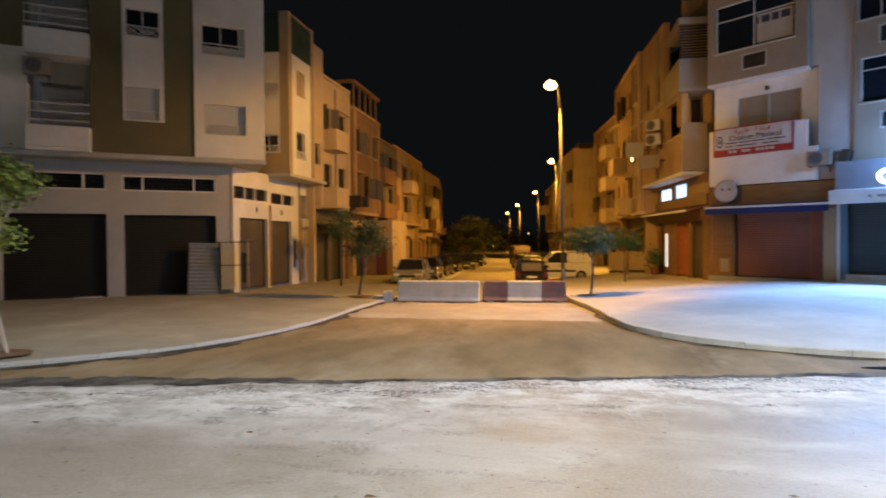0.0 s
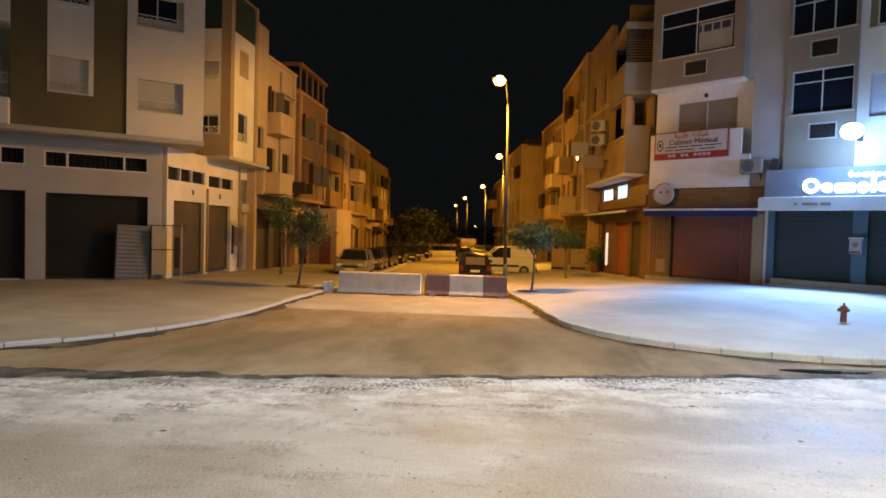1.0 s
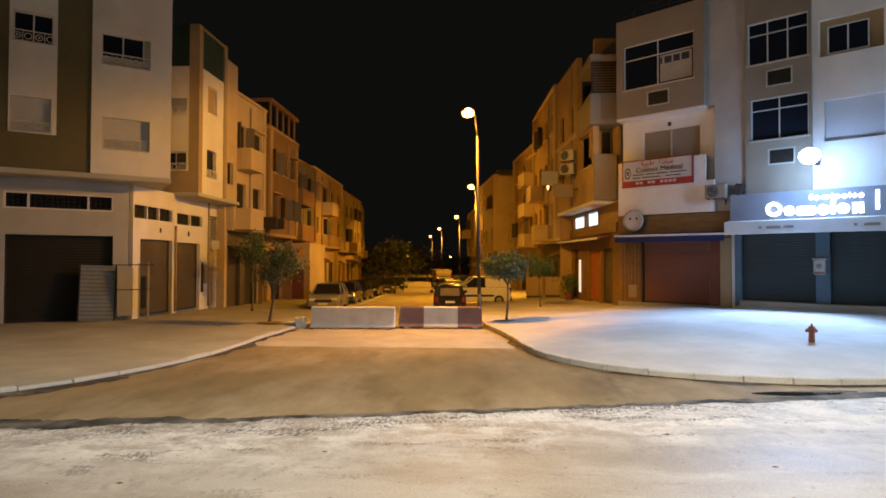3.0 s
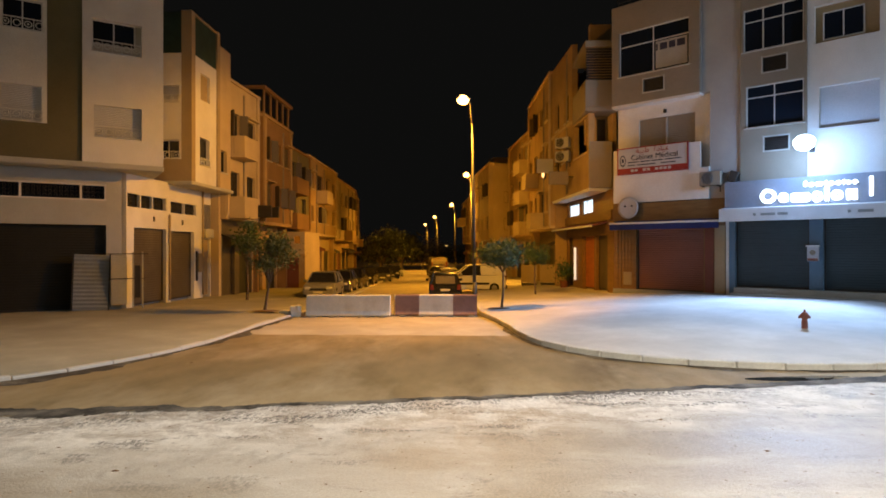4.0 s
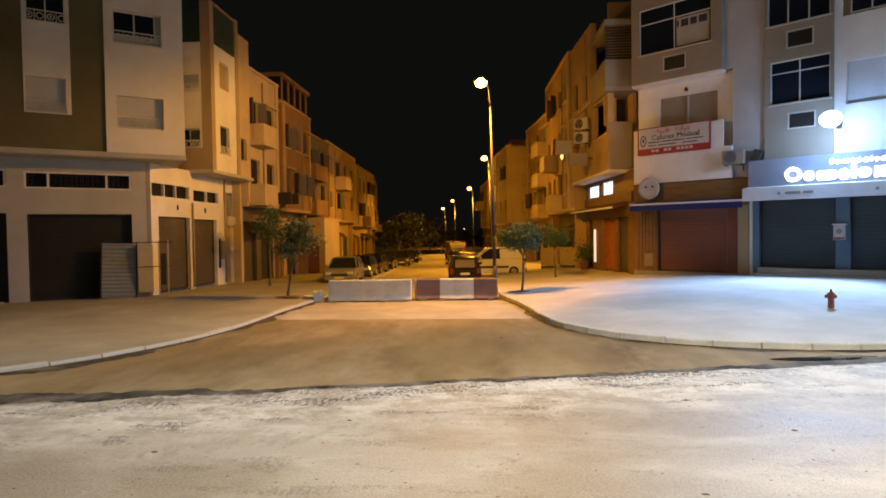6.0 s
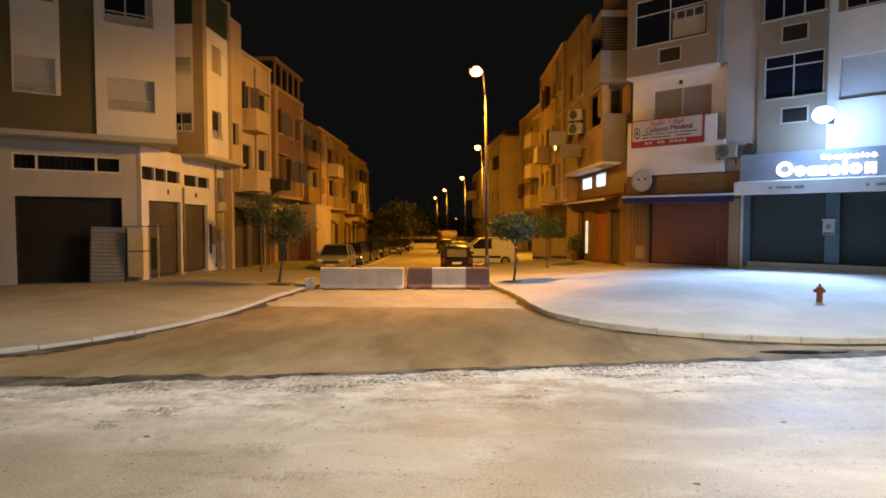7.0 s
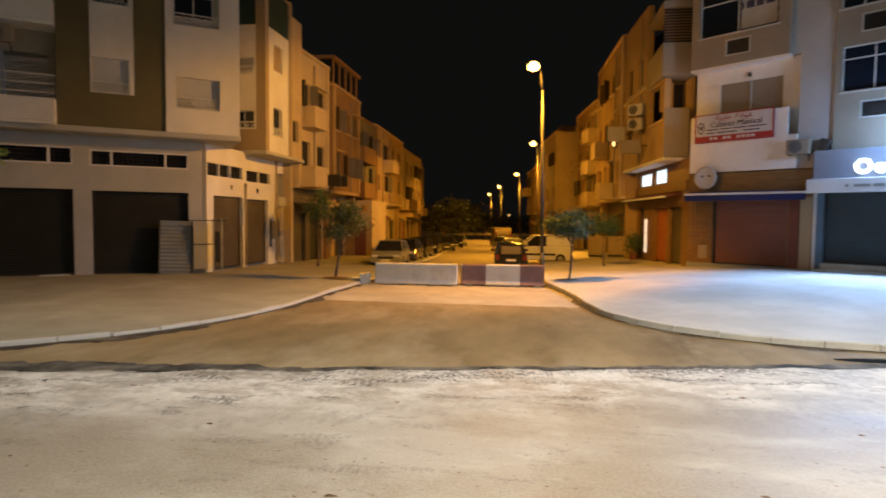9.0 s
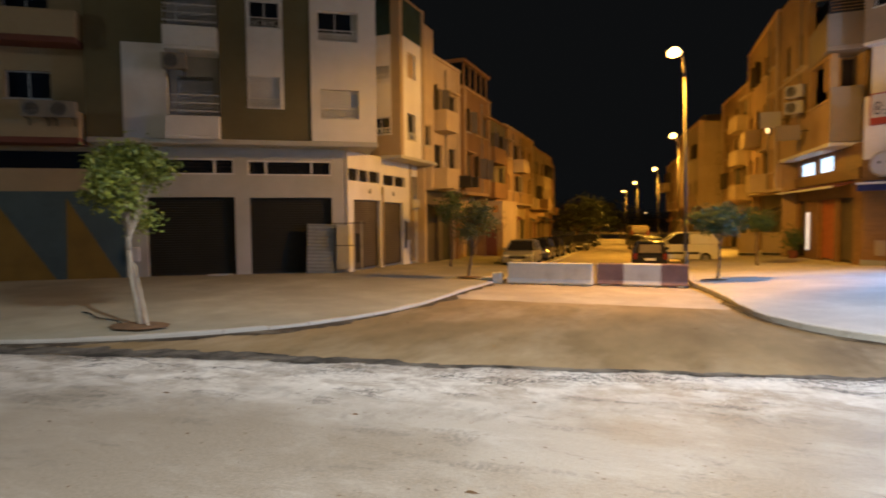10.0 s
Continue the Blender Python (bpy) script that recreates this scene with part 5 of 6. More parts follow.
def street_house(label, a, b, z0, z1, mat, mat2, shop, bays, floors, rnd, over=0.7, balcony=(), penthouse=False, ground=None, depth=9.0):
    """A terraced street house: shop openings below, floors hung out above, each with windows; a to b runs so that the house is on its left."""
    f, ln = frame_of(a, b)
    base = f @ pose(0, 0, z0)
    h = thing("apartment_building", base, label, "building", "houses along the side street")
    gh, top = 4.2, z1 - z0
    n = max(2, int(ln / 2.6))
    w = ln / n
    doors = [(w * i + 0.3, w * (i + 1) - 0.3, 0.0, 2.9) for i in range(n)]
    wall(h, pose(0, 0, 0), 0, ln, -0.6, gh, ground or mat2, doors, label="ground-floor wall")
    for i, d in enumerate(doors):
        roller(h, pose(0, 0, 0), d[0], d[1], 0.05, 2.9, shop[i % len(shop)], label="closed roller shutter")
    part("floor_slab", boxes((0, ln, -over - 0.04, 0.4, gh, gh + 0.18)), mat2, h)
    fh = (top - gh - 0.9) / floors
    step = ln / bays
    holes = []
    for k in range(floors):
        for i in range(bays):
            zz = gh + 0.2 + fh * k + 0.95
            if (k, i) in balcony:
                holes.append((step * i + 0.45, step * (i + 1) - 0.45, zz - 0.9, zz + 1.35))
                continue
            ww = 0.5 + 0.12 * rnd.random()
            holes.append((step * (i + 0.5) - ww, step * (i + 0.5) + ww, zz, zz + 1.25 + 0.1 * rnd.random()))
    up = pose(0, -over, 0)
    wall(h, up, 0, ln, gh + 0.18, top, mat, holes, y1=0.3, label="upper wall")
    for k, q in enumerate(holes):
        if rnd.random() < 0.62:
            window(h, up, *q, 0.15, mat=M["dark_frame"], label="dark street window")
        else:
            blind(h, up, *q, 0.12, mat=M["taupe"] if rnd.random() < 0.5 else M["shutter"], label="closed shutter")
    for k, q in enumerate(holes):
        roll = rnd.random()
        if roll < 0.30:
            for sx, at in ((-1, q[0]), (1, q[1])):
                part("open_shutter", boxes((-0.02, 0.02, -0.42, 0.0, q[2], q[3])), M["shutter"], h, "dark shutter leaf standing open", pose(at, -over - 0.003, 0, 0, 0, sx * 35))
        elif roll < 0.55:
            part("window_hood", boxes((q[0] - 0.12, q[1] + 0.12, -over - 0.28, -over - 0.002, q[3] + 0.06, q[3] + 0.15), bevel=0.01), mat2, h)
        if roll > 0.35:
            part("sill", boxes((q[0] - 0.1, q[1] + 0.1, -over - 0.14, -over - 0.002, q[2] - 0.1, q[2] - 0.01)), mat2, h)
    for i, d in enumerate(doors):
        if rnd.random() < 0.5:
            bm = bmesh.new()
            prism(bm, [(-0.004, 3.45), (-0.9, 3.1), (-0.9, 2.9), (-0.86, 2.9), (-0.86, 3.06), (-0.004, 3.38)], d[0] - 0.1, d[1] + 0.1)
            part("canopy", bm, M["brick_red"] if rnd.random() < 0.5 else M["dark_frame"], h, "dark shop canopy")
    for k, i in balcony:
        zz = gh + 0.2 + fh * k
        x0, x1 = step * i + 0.2, step * (i + 1) - 0.2
        part("balcony", boxes((x0, x1, -over - 0.9, -over - 0.8, zz, zz + 0.95), (x0, x0 + 0.1, -over - 0.8, -over, zz, zz + 0.95), (x1 - 0.1, x1, -over - 0.8, -over, zz, zz + 0.95), (x0, x1, -over - 0.9, -over, zz - 0.14, zz - 0.004)), mat2, h, "rendered balcony")
    for x in (0.02, ln - 0.34):
        part("pilaster", boxes((x, x + 0.32, -over - 0.10, -over - 0.002, gh + 0.2, top - 0.01)), mat2, h)
    for i in range(bays - 1):
        if rnd.random() < 0.6:
            x = step * (i + 1)
            part("rain_pipe", boxes((x - 0.04, x + 0.04, -over - 0.08, -over - 0.002, gh + 0.2, top - 0.3)), M["taupe"], h)
    if rnd.random() < 0.7:
        x = ln * rnd.uniform(0.15, 0.55)
        part("stair_hut", boxes((x, x + 2.2, 1.0, 4.0, top - 0.4, top + 1.5)), mat, h, "rendered stair hut on the roof")
    for x in (0.0, ln):
        part("end_wall", boxes((x - 0.14, x + 0.14, -over + 0.302, depth, -0.6, top)), mat, h)
    part("cornice", boxes((-0.1, ln + 0.1, -over - 0.12, 0.2, top, top + 0.14)), mat2, h)
    part("roof", boxes((0, ln, 0.0, depth, top - 0.6, top - 0.4)), M["grey"], h)
    part("core", boxes((0.15, ln - 0.15, 1.2, depth - 0.2, -0.5, top - 0.62)), M["grey"], h, "plain inner wall")
    if "forward" in label:
        for zz in (5.2, 7.9):
            window(h, pose(ln + 0.142, 0.0, 0, 0, 0, 90), 1.1, 1.55, zz, zz + 1.15, 0.002, 1, mat=M["dark_frame"], label="small dark side window", sill=False)
    if penthouse:
        ph = part("penthouse", boxes((0.1, ln - 0.1, -over + 0.05, 4.0, top + 0.14, top + 0.3), (0.0, ln, -over - 0.1, 4.2, top + 1.6, top + 1.8)), mat, h, "glazed roof room")
        for i in range(5):
            x = 0.3 + (ln - 0.7) * i / 4
            part("post", boxes((x, x + 0.14, -over + 0.06, -over + 0.2, top + 0.3, top + 1.6)), mat, ph)
        part("pane", boxes((0.15, ln - 0.15, -over + 0.12, -over + 0.15, top + 0.3, top + 1.6), (0.15, 0.18, -over + 0.15, 3.9, top + 0.3, top + 1.6)), M["pane"], ph)
    return h


rnd = random.Random(11)
SHUT = [M["shutter"], M["shutter_black"], M["brick_red"], M["dark_frame"]]
# left row, near to far
LEFT = [
    ("pale yellow house with a dark shop", (-11.65, 29.2), (-11.5, 33.4), 11.0, "sand", "sand", 2, 2, 0.35, ((0, 0), (1, 0)), False),
    ("tall umber house with a glazed roof room", (-11.8, 33.5), (-11.8, 38.8), 10.1, "umber", "ochre", 3, 2, 0.9, (), True),
    ("low brown house with balconies", (-12.1, 39.0), (-12.2, 46.0), 9.5, "brown", "umber", 2, 2, 0.6, ((0, 0), (1, 0)), False),
    ("ochre house with arched windows", (-12.5, 46.1), (-12.9, 58.0), 9.8, "ochre", "sand", 4, 2, 0.7, ((1, 1),), False),
    ("tan house with a plain front", (-13.2, 58.1), (-13.8, 72.0), 9.5, "tan", "ochre", 5, 2, 0.8, ((0, 2),), False),
    ("brown house at the bend", (-14.1, 72.1), (-15.6, 84.0), 9.4, "umber", "tan", 4, 2, 0.7, (), False),
    ("dim house beyond the trees", (-16.4, 86.0), (-18.4, 98.0), 10.5, "tan", "ochre", 3, 2, 0.8, ((0, 1),), False),
]
for label, a, b, z1, m1, m2, bays, fl_, ov, bal, ph in LEFT:
    zz = street_z((a[1] + b[1]) / 2)
    street_house(label, a, b, zz, z1, M[m1], M[m2], SHUT, bays, fl_, rnd, ov, bal, ph, M["shutter"] if "shop" in label else None)
RIGHT = [
    ("ochre house with shop signs and cooling units", (6.6, 47.0), (7.0, 37.5), 13.5, "ochre", "sand", 4, 3, 0.85, ((0, 2), (1, 1)), False),
    ("recessed ochre house with stacked balconies", (5.5, 57.5), (6.6, 48.2), 12.0, "ochre", "sand", 3, 3, 0.6, ((0, 2), (1, 2), (2, 2)), False),
    ("plain sand-coloured house standing forward in the row", (2.0, 69.5), (3.35, 58.6), 10.9, "sand", "sand", 3, 2, 0.3, (), False),
    # umber here puts the dimness of the receding front into the wall colour
    ("house down the street, darkened to brown for its dim front", (0.8, 84.0), (2.2, 70.0), 8.8, "umber", "tan", 3, 2, 0.6, ((1, 0),), False),
]
for label, a, b, z1, m1, m2, bays, fl_, ov, bal, ph in RIGHT:
    zz = street_z((a[1] + b[1]) / 2)
    street_house(label, a, b, zz, z1, M[m1], M[m2], SHUT, bays, fl_, rnd, ov, bal, ph, M["shutter"] if "shop" in label else None)

# glowing bead added for an orange glint; no lamp is known here
glint = thing("wall_lamp", pose(5.98, 39.0, 7.15), "small glowing amber glint on the house wall", "lamp")
part("back_plate", boxes((-0.03, 0.06, -0.09, 0.09, -0.12, 0.5), bevel=0.01), M["dark_frame"], glint)
bm = bmesh.new()
bmesh.ops.create_uvsphere(bm, u_segments=10, v_segments=8, radius=1.0, matrix=Matrix.Translation((-0.11, 0, 0.2)) @ Matrix.Diagonal((0.09, 0.09, 0.24, 1)))
part("shade", bm, M["glint_glow"], glint, "glowing bead in place of an amber glint", smooth=True)

# ---- street lamps ----


def street_lamp(x, y, z, h=8.2, arm=0.32):
    s = thing("street_lamp", pose(x, y, z), "tall grey street lamp with a lit sodium head", "street lamp", "lamps along the side street")
    bm = bmesh.new()
    tube(bm, (0, 0, -0.05), (-0.10, 0, h * 0.9), 0.075, 0.036, 12)
    tube(bm, (-0.10, 0, h * 0.9), (-0.18, 0, h), 0.036, 0.034, 10)
    tube(bm, (-0.18, 0, h), (-arm, 0, h + 0.14), 0.04, 0.035, 10)
    part("pole", bm, M["pole"], s, smooth=True)
    bm = bmesh.new()
    tube(bm, (0, 0, -0.05), (0, 0, 1.1), 0.09, 0.085, 12)
    part("base_sleeve", bm, M["pole"], s, smooth=True)
    part("lamp_head", boxes((-arm - 0.42, -arm + 0.12, -0.13, 0.13, h + 0.12, h + 0.24), bevel=0.04), M["pole"], s)
    # bowl made wider than the head, to put some of the halo into its size
    bm = bmesh.new()
    bmesh.ops.create_uvsphere(bm, u_segments=14, v_segments=8, radius=1.0, matrix=Matrix.Translation((-arm - 0.14, 0, h + 0.1)) @ Matrix.Diagonal((0.25, 0.21, 0.19, 1)))
    part("lamp_glass", bm, M["lamp_glass"], s, "glowing orange lamp bowl, enlarged for its halo", smooth=True)
    return s


for lx, ly, lh in LAMPS:
    street_lamp(lx, ly, street_z(ly) + (0.12 if ly < 60 else 0.1), lh)

# ---- concrete barriers ----


def barrier(label, cx, cy, angle, sections):
    """A jersey barrier about 3 m long, cast with fork slots; sections: (x0, x1, paint)."""
    b = thing("concrete_barrier", pose(cx, cy, street_z(cy) + 0.006, 0, 0, angle), label, "barrier", "barriers across the street")
    prof = [(-0.28, 0.045), (0.28, 0.045), (0.30, 0.10), (0.22, 0.22), (0.13, 0.76), (0.10, 0.80), (-0.10, 0.80), (-0.13, 0.76), (-0.22, 0.22), (-0.30, 0.10)]
    for x0, x1, paint in sections:
        bm = bmesh.new()
        k = max(1, int((x1 - x0) / 0.3))
        rings = []
        for i in range(k + 1):
            x = x0 + (x1 - x0) * i / k
            rings.append([bm.verts.new((x + 0.006 * noise.noise((x * 4, y * 9, z * 9)), y + 0.008 * noise.noise((x * 3, y * 5, z * 5 + 4)), z + (0.01 * noise.noise((x * 2, 0, 7)) if z > 0.5 else 0))) for y, z in prof])
        for r, q in zip(rings, rings[1:]):
            for j in range(len(prof)):
                bm.faces.new((r[j], r[(j + 1) % len(prof)], q[(j + 1) % len(prof)], q[j]))
        bm.faces.new(rings[0][::-1]), bm.faces.new(rings[-1])
        part("section", bm, M[paint], b, "faded red painted section" if "red" in paint else "")
    for x in (-1.25, -0.55, 0.5, 1.25):
        part("foot", boxes((x - 0.11, x + 0.11, -0.33, 0.30, 0.0, 0.07), bevel=0.012), M["pale_road"], b, "pale worn concrete foot")
    return b


barrier("whitewashed concrete barrier, scuffed, standing across the street", -3.42, 21.35, 1.5, [(-1.52, 1.52, "concrete_white")])
barrier("red and white painted concrete barrier across the street", -0.24, 21.75, 1.5, [(-1.5, -0.62, "concrete_red"), (-0.62, 0.62, "concrete_white"), (0.62, 1.5, "concrete_red")])



def broken_block(label, x, y, angle, size, seed):
    """A lump of broken concrete with uneven corners."""
    r = random.Random(seed)
    bm = bmesh.new()
    bmesh.ops.create_cube(bm, size=1.0, matrix=Matrix.Diagonal((*size, 1)))
    bmesh.ops.subdivide_edges(bm, edges=bm.edges[:], cuts=2, use_grid_fill=True)
    for v in bm.verts:
        if v.co.z > -size[2] * 0.4:
            v.co += Vector((r.uniform(-1, 1) * size[0], r.uniform(-1, 1) * size[1], r.uniform(-1, 0.6) * size[2])) * 0.10
        v.co.z += size[2] / 2
    single("concrete_block", bm, M["concrete_white"], label, "concrete block", pose(x, y, street_z(y) + 0.008, 0, 0, angle), group="rubble by the barriers")


broken_block("broken pale concrete lump beside the white barrier", -5.35, 21.25, 12, (0.34, 0.36, 0.40), 3)
broken_block("low broken concrete lump lying in the gutter", -5.75, 21.5, -20, (0.45, 0.3, 0.20), 8)
broken_block("upright pale concrete stub behind the barrier gap", -1.72, 22.1, 5, (0.24, 0.4, 0.72), 5)

# ---- trees ----


def tree(name_label, x, y, z, height, trunk_h, spread, leaves, size, mat, bark, lean=(0, 0), seed=1, radius=0.09, squash=0.8):
    """A tapered, bent trunk with limbs and a crown of many small leaves in clumps."""
    r = random.Random(seed)
    t = thing("tree", pose(x, y, z), name_label, "tree")
    bm = bmesh.new()
    pts = [Vector((lean[0] * f + 0.05 * math.sin(3 * f + seed), lean[1] * f + 0.04 * math.cos(4 * f), trunk_h * f)) for f in np.linspace(0, 1, 7)]
    for i in range(6):
        tube(bm, pts[i], pts[i + 1], radius * (1.25 - 0.6 * i / 6 if i else 1.35), radius * (1.25 - 0.6 * (i + 1) / 6), 9, caps=(i in (0, 5)))
    part("trunk", bm, bark, t, smooth=True)
    top = pts[-1]
    cen = Vector((top.x, top.y, (trunk_h + height) / 2))
    vr = (height - trunk_h) / 2 * 1.1
    clumps = []
    for i in range(16):
        a, el, q = r.uniform(0, 6.28), r.uniform(-0.9, 1.2), r.uniform(0.35, 0.95)
        clumps.append(cen + Vector((math.cos(a) * math.cos(el) * spread * q, math.sin(a) * math.cos(el) * spread * q, math.sin(el) * vr * q)))
    for c in clumps[:9]:
        bm = bmesh.new()
        mid = top.lerp(c, 0.5) + Vector((r.uniform(-0.08, 0.08), r.uniform(-0.08, 0.08), 0.06))
        tube(bm, top - Vector((0, 0, 0.1)), mid, radius * 0.45, radius * 0.28, 5, caps=False)
        tube(bm, mid, c, radius * 0.28, radius * 0.1, 5)
        part("limb", bm, bark, t)
    verts, faces = [], []
    for i in range(leaves):
        c = r.choice(clumps)
        d = Vector((r.gauss(0, 1), r.gauss(0, 1), r.gauss(0, 1) * squash)) * spread * 0.23
        p = c + d
        n = Vector((r.gauss(0, 1), r.gauss(0, 1), r.gauss(0.4, 1))).normalized()
        q = n.to_track_quat("Z", "Y") @ Euler((0, 0, r.uniform(0, 6.28))).to_quaternion()
        s = size * r.uniform(0.7, 1.4)
        k = len(verts)
        for lx, ly, lz in ((-0.9, 0, 0), (0, -0.42, 0.1), (0.95, 0, -0.05), (0, 0.42, 0.1)):
            verts.append(tuple(p + q @ Vector((lx * s, ly * s, lz * s))))
        faces.append((k, k + 1, k + 2, k + 3))
    me = bpy.data.meshes.new("crown")
    me.from_pydata(verts, [], faces)
    me.materials.append(mat)
    cr = new("crown", me)
    cr.parent = t
    return t


tree("young street tree with a pale trunk and sparse green crown", -9.95, 9.4, 0.14, 4.05, 1.95, 0.82, 5200, 0.068, M["leaf"], M["bark"], (-0.3, 0.1), 3, 0.066)
tree("young dark-leaved street tree at the pavement edge", -6.6, 21.6, 0.09, 2.95, 1.15, 0.85, 2600, 0.06, M["leaf_mid"], M["dark_bark"], (0.1, 0), 5, 0.05)
tree("dark young tree standing close to the houses", -9.4, 27.0, 0.05, 3.7, 1.7, 0.75, 1500, 0.065, M["leaf_dark"], M["dark_bark"], (0.05, 0), 13, 0.05)
tree("small clipped street tree with a thin trunk", 2.2, 23.0, 0.07, 2.8, 1.5, 0.85, 5600, 0.055, M["leaf_dark"], M["dark_bark"], (0.12, 0), 7, 0.04, 0.7)
tree("small dark tree beside the shops", 4.4, 30.5, 0.05, 2.7, 1.6, 0.8, 2200, 0.06, M["leaf_dark"], M["dark_bark"], (0, 0), 9, 0.04)
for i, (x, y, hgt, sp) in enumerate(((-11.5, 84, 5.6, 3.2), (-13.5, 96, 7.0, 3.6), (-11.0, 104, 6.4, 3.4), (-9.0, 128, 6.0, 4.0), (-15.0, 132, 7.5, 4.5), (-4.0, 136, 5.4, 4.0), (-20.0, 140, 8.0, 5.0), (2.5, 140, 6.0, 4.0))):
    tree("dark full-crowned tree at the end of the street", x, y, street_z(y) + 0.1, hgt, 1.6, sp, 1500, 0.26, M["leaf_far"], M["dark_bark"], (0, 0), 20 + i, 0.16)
for x, y, z, w, mt in ((-9.95, 9.4, 0.150, 0.7, "soil"), (-6.6, 21.6, 0.11, 0.5, "soil"), (2.2, 23.0, 0.105, 0.5, "soil")):
    bm = bmesh.new()
    n = 14
    ring = [bm.verts.new((w * (1 + 0.18 * noise.noise((i, w, 3))) * math.cos(2 * math.pi * i / n), 0.7 * w * (1 + 0.18 * noise.noise((i, w, 8))) * math.sin(2 * math.pi * i / n), 0.0)) for i in range(n)]
    c = bm.verts.new((0, 0, 0.045))
    for i in range(n):
        bm.faces.new((ring[i], ring[(i + 1) % n], c))
    single("tree_pit", bm, M[mt], "bare brown earth round a street tree", "tree pit", pose(x, y, z), kind="structure", smooth=True)

# ---- hydrant ----
hy = thing("fire_hydrant", pose(9.75, 15.8, 0.285) @ Matrix.Diagonal((0.88, 0.88, 0.88, 1)), "chipped red fire hydrant standing on the pavement", "hydrant")
bm = bmesh.new()
for a, b, p, q in ((0.0, 0.05, 0.14, 0.14), (0.05, 0.36, 0.085, 0.08), (0.36, 0.46, 0.12, 0.12), (0.46, 0.54, 0.115, 0.07), (0.54, 0.62, 0.03, 0.028)):
    tube(bm, (0, 0, a - (0.06 if a == 0 else 0)), (0, 0, b), p, q, 12)
part("barrel", bm, M["hydrant"], hy, smooth=False)
for a in (10, 130, 250):
    bm = bmesh.new()
    d = Vector((math.cos(radians(a)), math.sin(radians(a)), 0))
    tube(bm, d * 0.06 + Vector((0, 0, 0.40)), d * 0.155 + Vector((0, 0, 0.40)), 0.05, 0.055, 10)
    part("outlet_cap", bm, M["hydrant"], hy)

# ---- vehicles ----


def vehicle(name, label, m, paint, length, width, height, nose, tail, hood, roof0, roof1, sill=0.28, van=False, plates=True):
    """A car: x across, y from its front (-) to its back (+). Lower body and cabin are lofted from side outlines."""
    v = thing(name, m, label, "car" if not van else "van")
    h2, w2 = length / 2, width / 2
    belt = height * (0.60 if not van else 0.62)
    low = [(-h2, 0.30), (-h2 + 0.015, belt * 0.56), (-h2 + 0.10, belt * 0.72), (-h2 + nose * 0.5, hood * 0.94), (-h2 + nose, hood), (-h2 + nose + 0.4, belt), (h2 - 0.16, belt), (h2 - 0.04, belt * 0.82), (h2, 0.36), (h2 - 0.1, sill - 0.06), (-h2 + 0.1, sill - 0.06)]
    bm = bmesh.new()
    secs = [(-w2, 0.10), (-w2 + 0.06, 0.0), (w2 - 0.06, 0.0), (w2, 0.10)]
    rings = []
    for x, ins in secs:
        rings.append([bm.verts.new((x, y * (1 - ins * 0.25), z - ins * (0.5 if z > 0.5 else -0.3))) for y, z in low])
    k = len(low)
    for r, q in zip(rings, rings[1:]):
        for j in range(k):
            bm.faces.new((r[j], r[(j + 1) % k], q[(j + 1) % k], q[j]))
    bm.faces.new(rings[0][::-1]), bm.faces.new(rings[-1])
    bmesh.ops.recalc_face_normals(bm, faces=bm.faces[:])
    bmesh.ops.bevel(bm, geom=[e for e in bm.edges if e.calc_face_angle(0) > 0.5], offset=0.035, segments=2, affect="EDGES", clamp_overlap=True)
    body = part("body", bm, paint, v, smooth=False)
    # cabin: glass block with painted roof and pillars
    y0, y1, y2, y3 = -h2 + nose + (0.15 if van else 0.22), -h2 + roof0, h2 - roof1, h2 - tail
    tw = w2 - 0.24 if not van else w2 - 0.12
    bw = w2 - 0.05
    bm = bmesh.new()
    pts = [(y0, belt - 0.03, bw), (y1, height - 0.06, tw), (y2, height - 0.06, tw), (y3, belt - 0.03, bw)]
    lo = [bm.verts.new((-w, y, z)) for y, z, w in pts]
    hi = [bm.verts.new((w, y, z)) for y, z, w in pts]
    for j in range(4):
        bm.faces.new((lo[j], lo[(j + 1) % 4], hi[(j + 1) % 4], hi[j]))
    bm.faces.new(lo[::-1]), bm.faces.new(hi)
    part("cabin_glass", bm, M["car_glass"], v, "tinted car windows")
    bm = bmesh.new()
    rows = [(y1 - 0.08, height - 0.085), (y1 + 0.15, height - 0.03), ((y1 + y2) / 2, height), (y2 - 0.1, height - 0.03), (y2 + 0.10, height - 0.095)]
    rings = [[bm.verts.new((x, y, z - drop)) for x, drop in ((-tw - 0.02, 0.05), (-tw + 0.14, 0.005), (0, 0), (tw - 0.14, 0.005), (tw + 0.02, 0.05))] for y, z in rows]
    for r, q in zip(rings, rings[1:]):
        for j in range(4):
            bm.faces.new((r[j], r[j + 1], q[j + 1], q[j]))
    base = [bm.verts.new((x, y, height - 0.12)) for x, y in ((-tw, y1), (tw, y1), (tw, y2), (-tw, y2))]
    bm.faces.new(base)
    part("roof", bm, paint, v, smooth=True)
    part("rear_window", boxes((-tw + 0.10, tw - 0.10, -0.012, 0.012, 0.05, math.hypot(y3 - y2, height - belt) - 0.2), bevel=0.005), M["rear_glass"], v, "rear window with street glow painted into its tone", pose(0, y3 + 0.005, belt, math.degrees(math.atan2(y3 - y2, height - belt - 0.06)), 0, 0))
    for sx in (-1, 1):
        ym = (y1 + y2) / 2 + 0.05
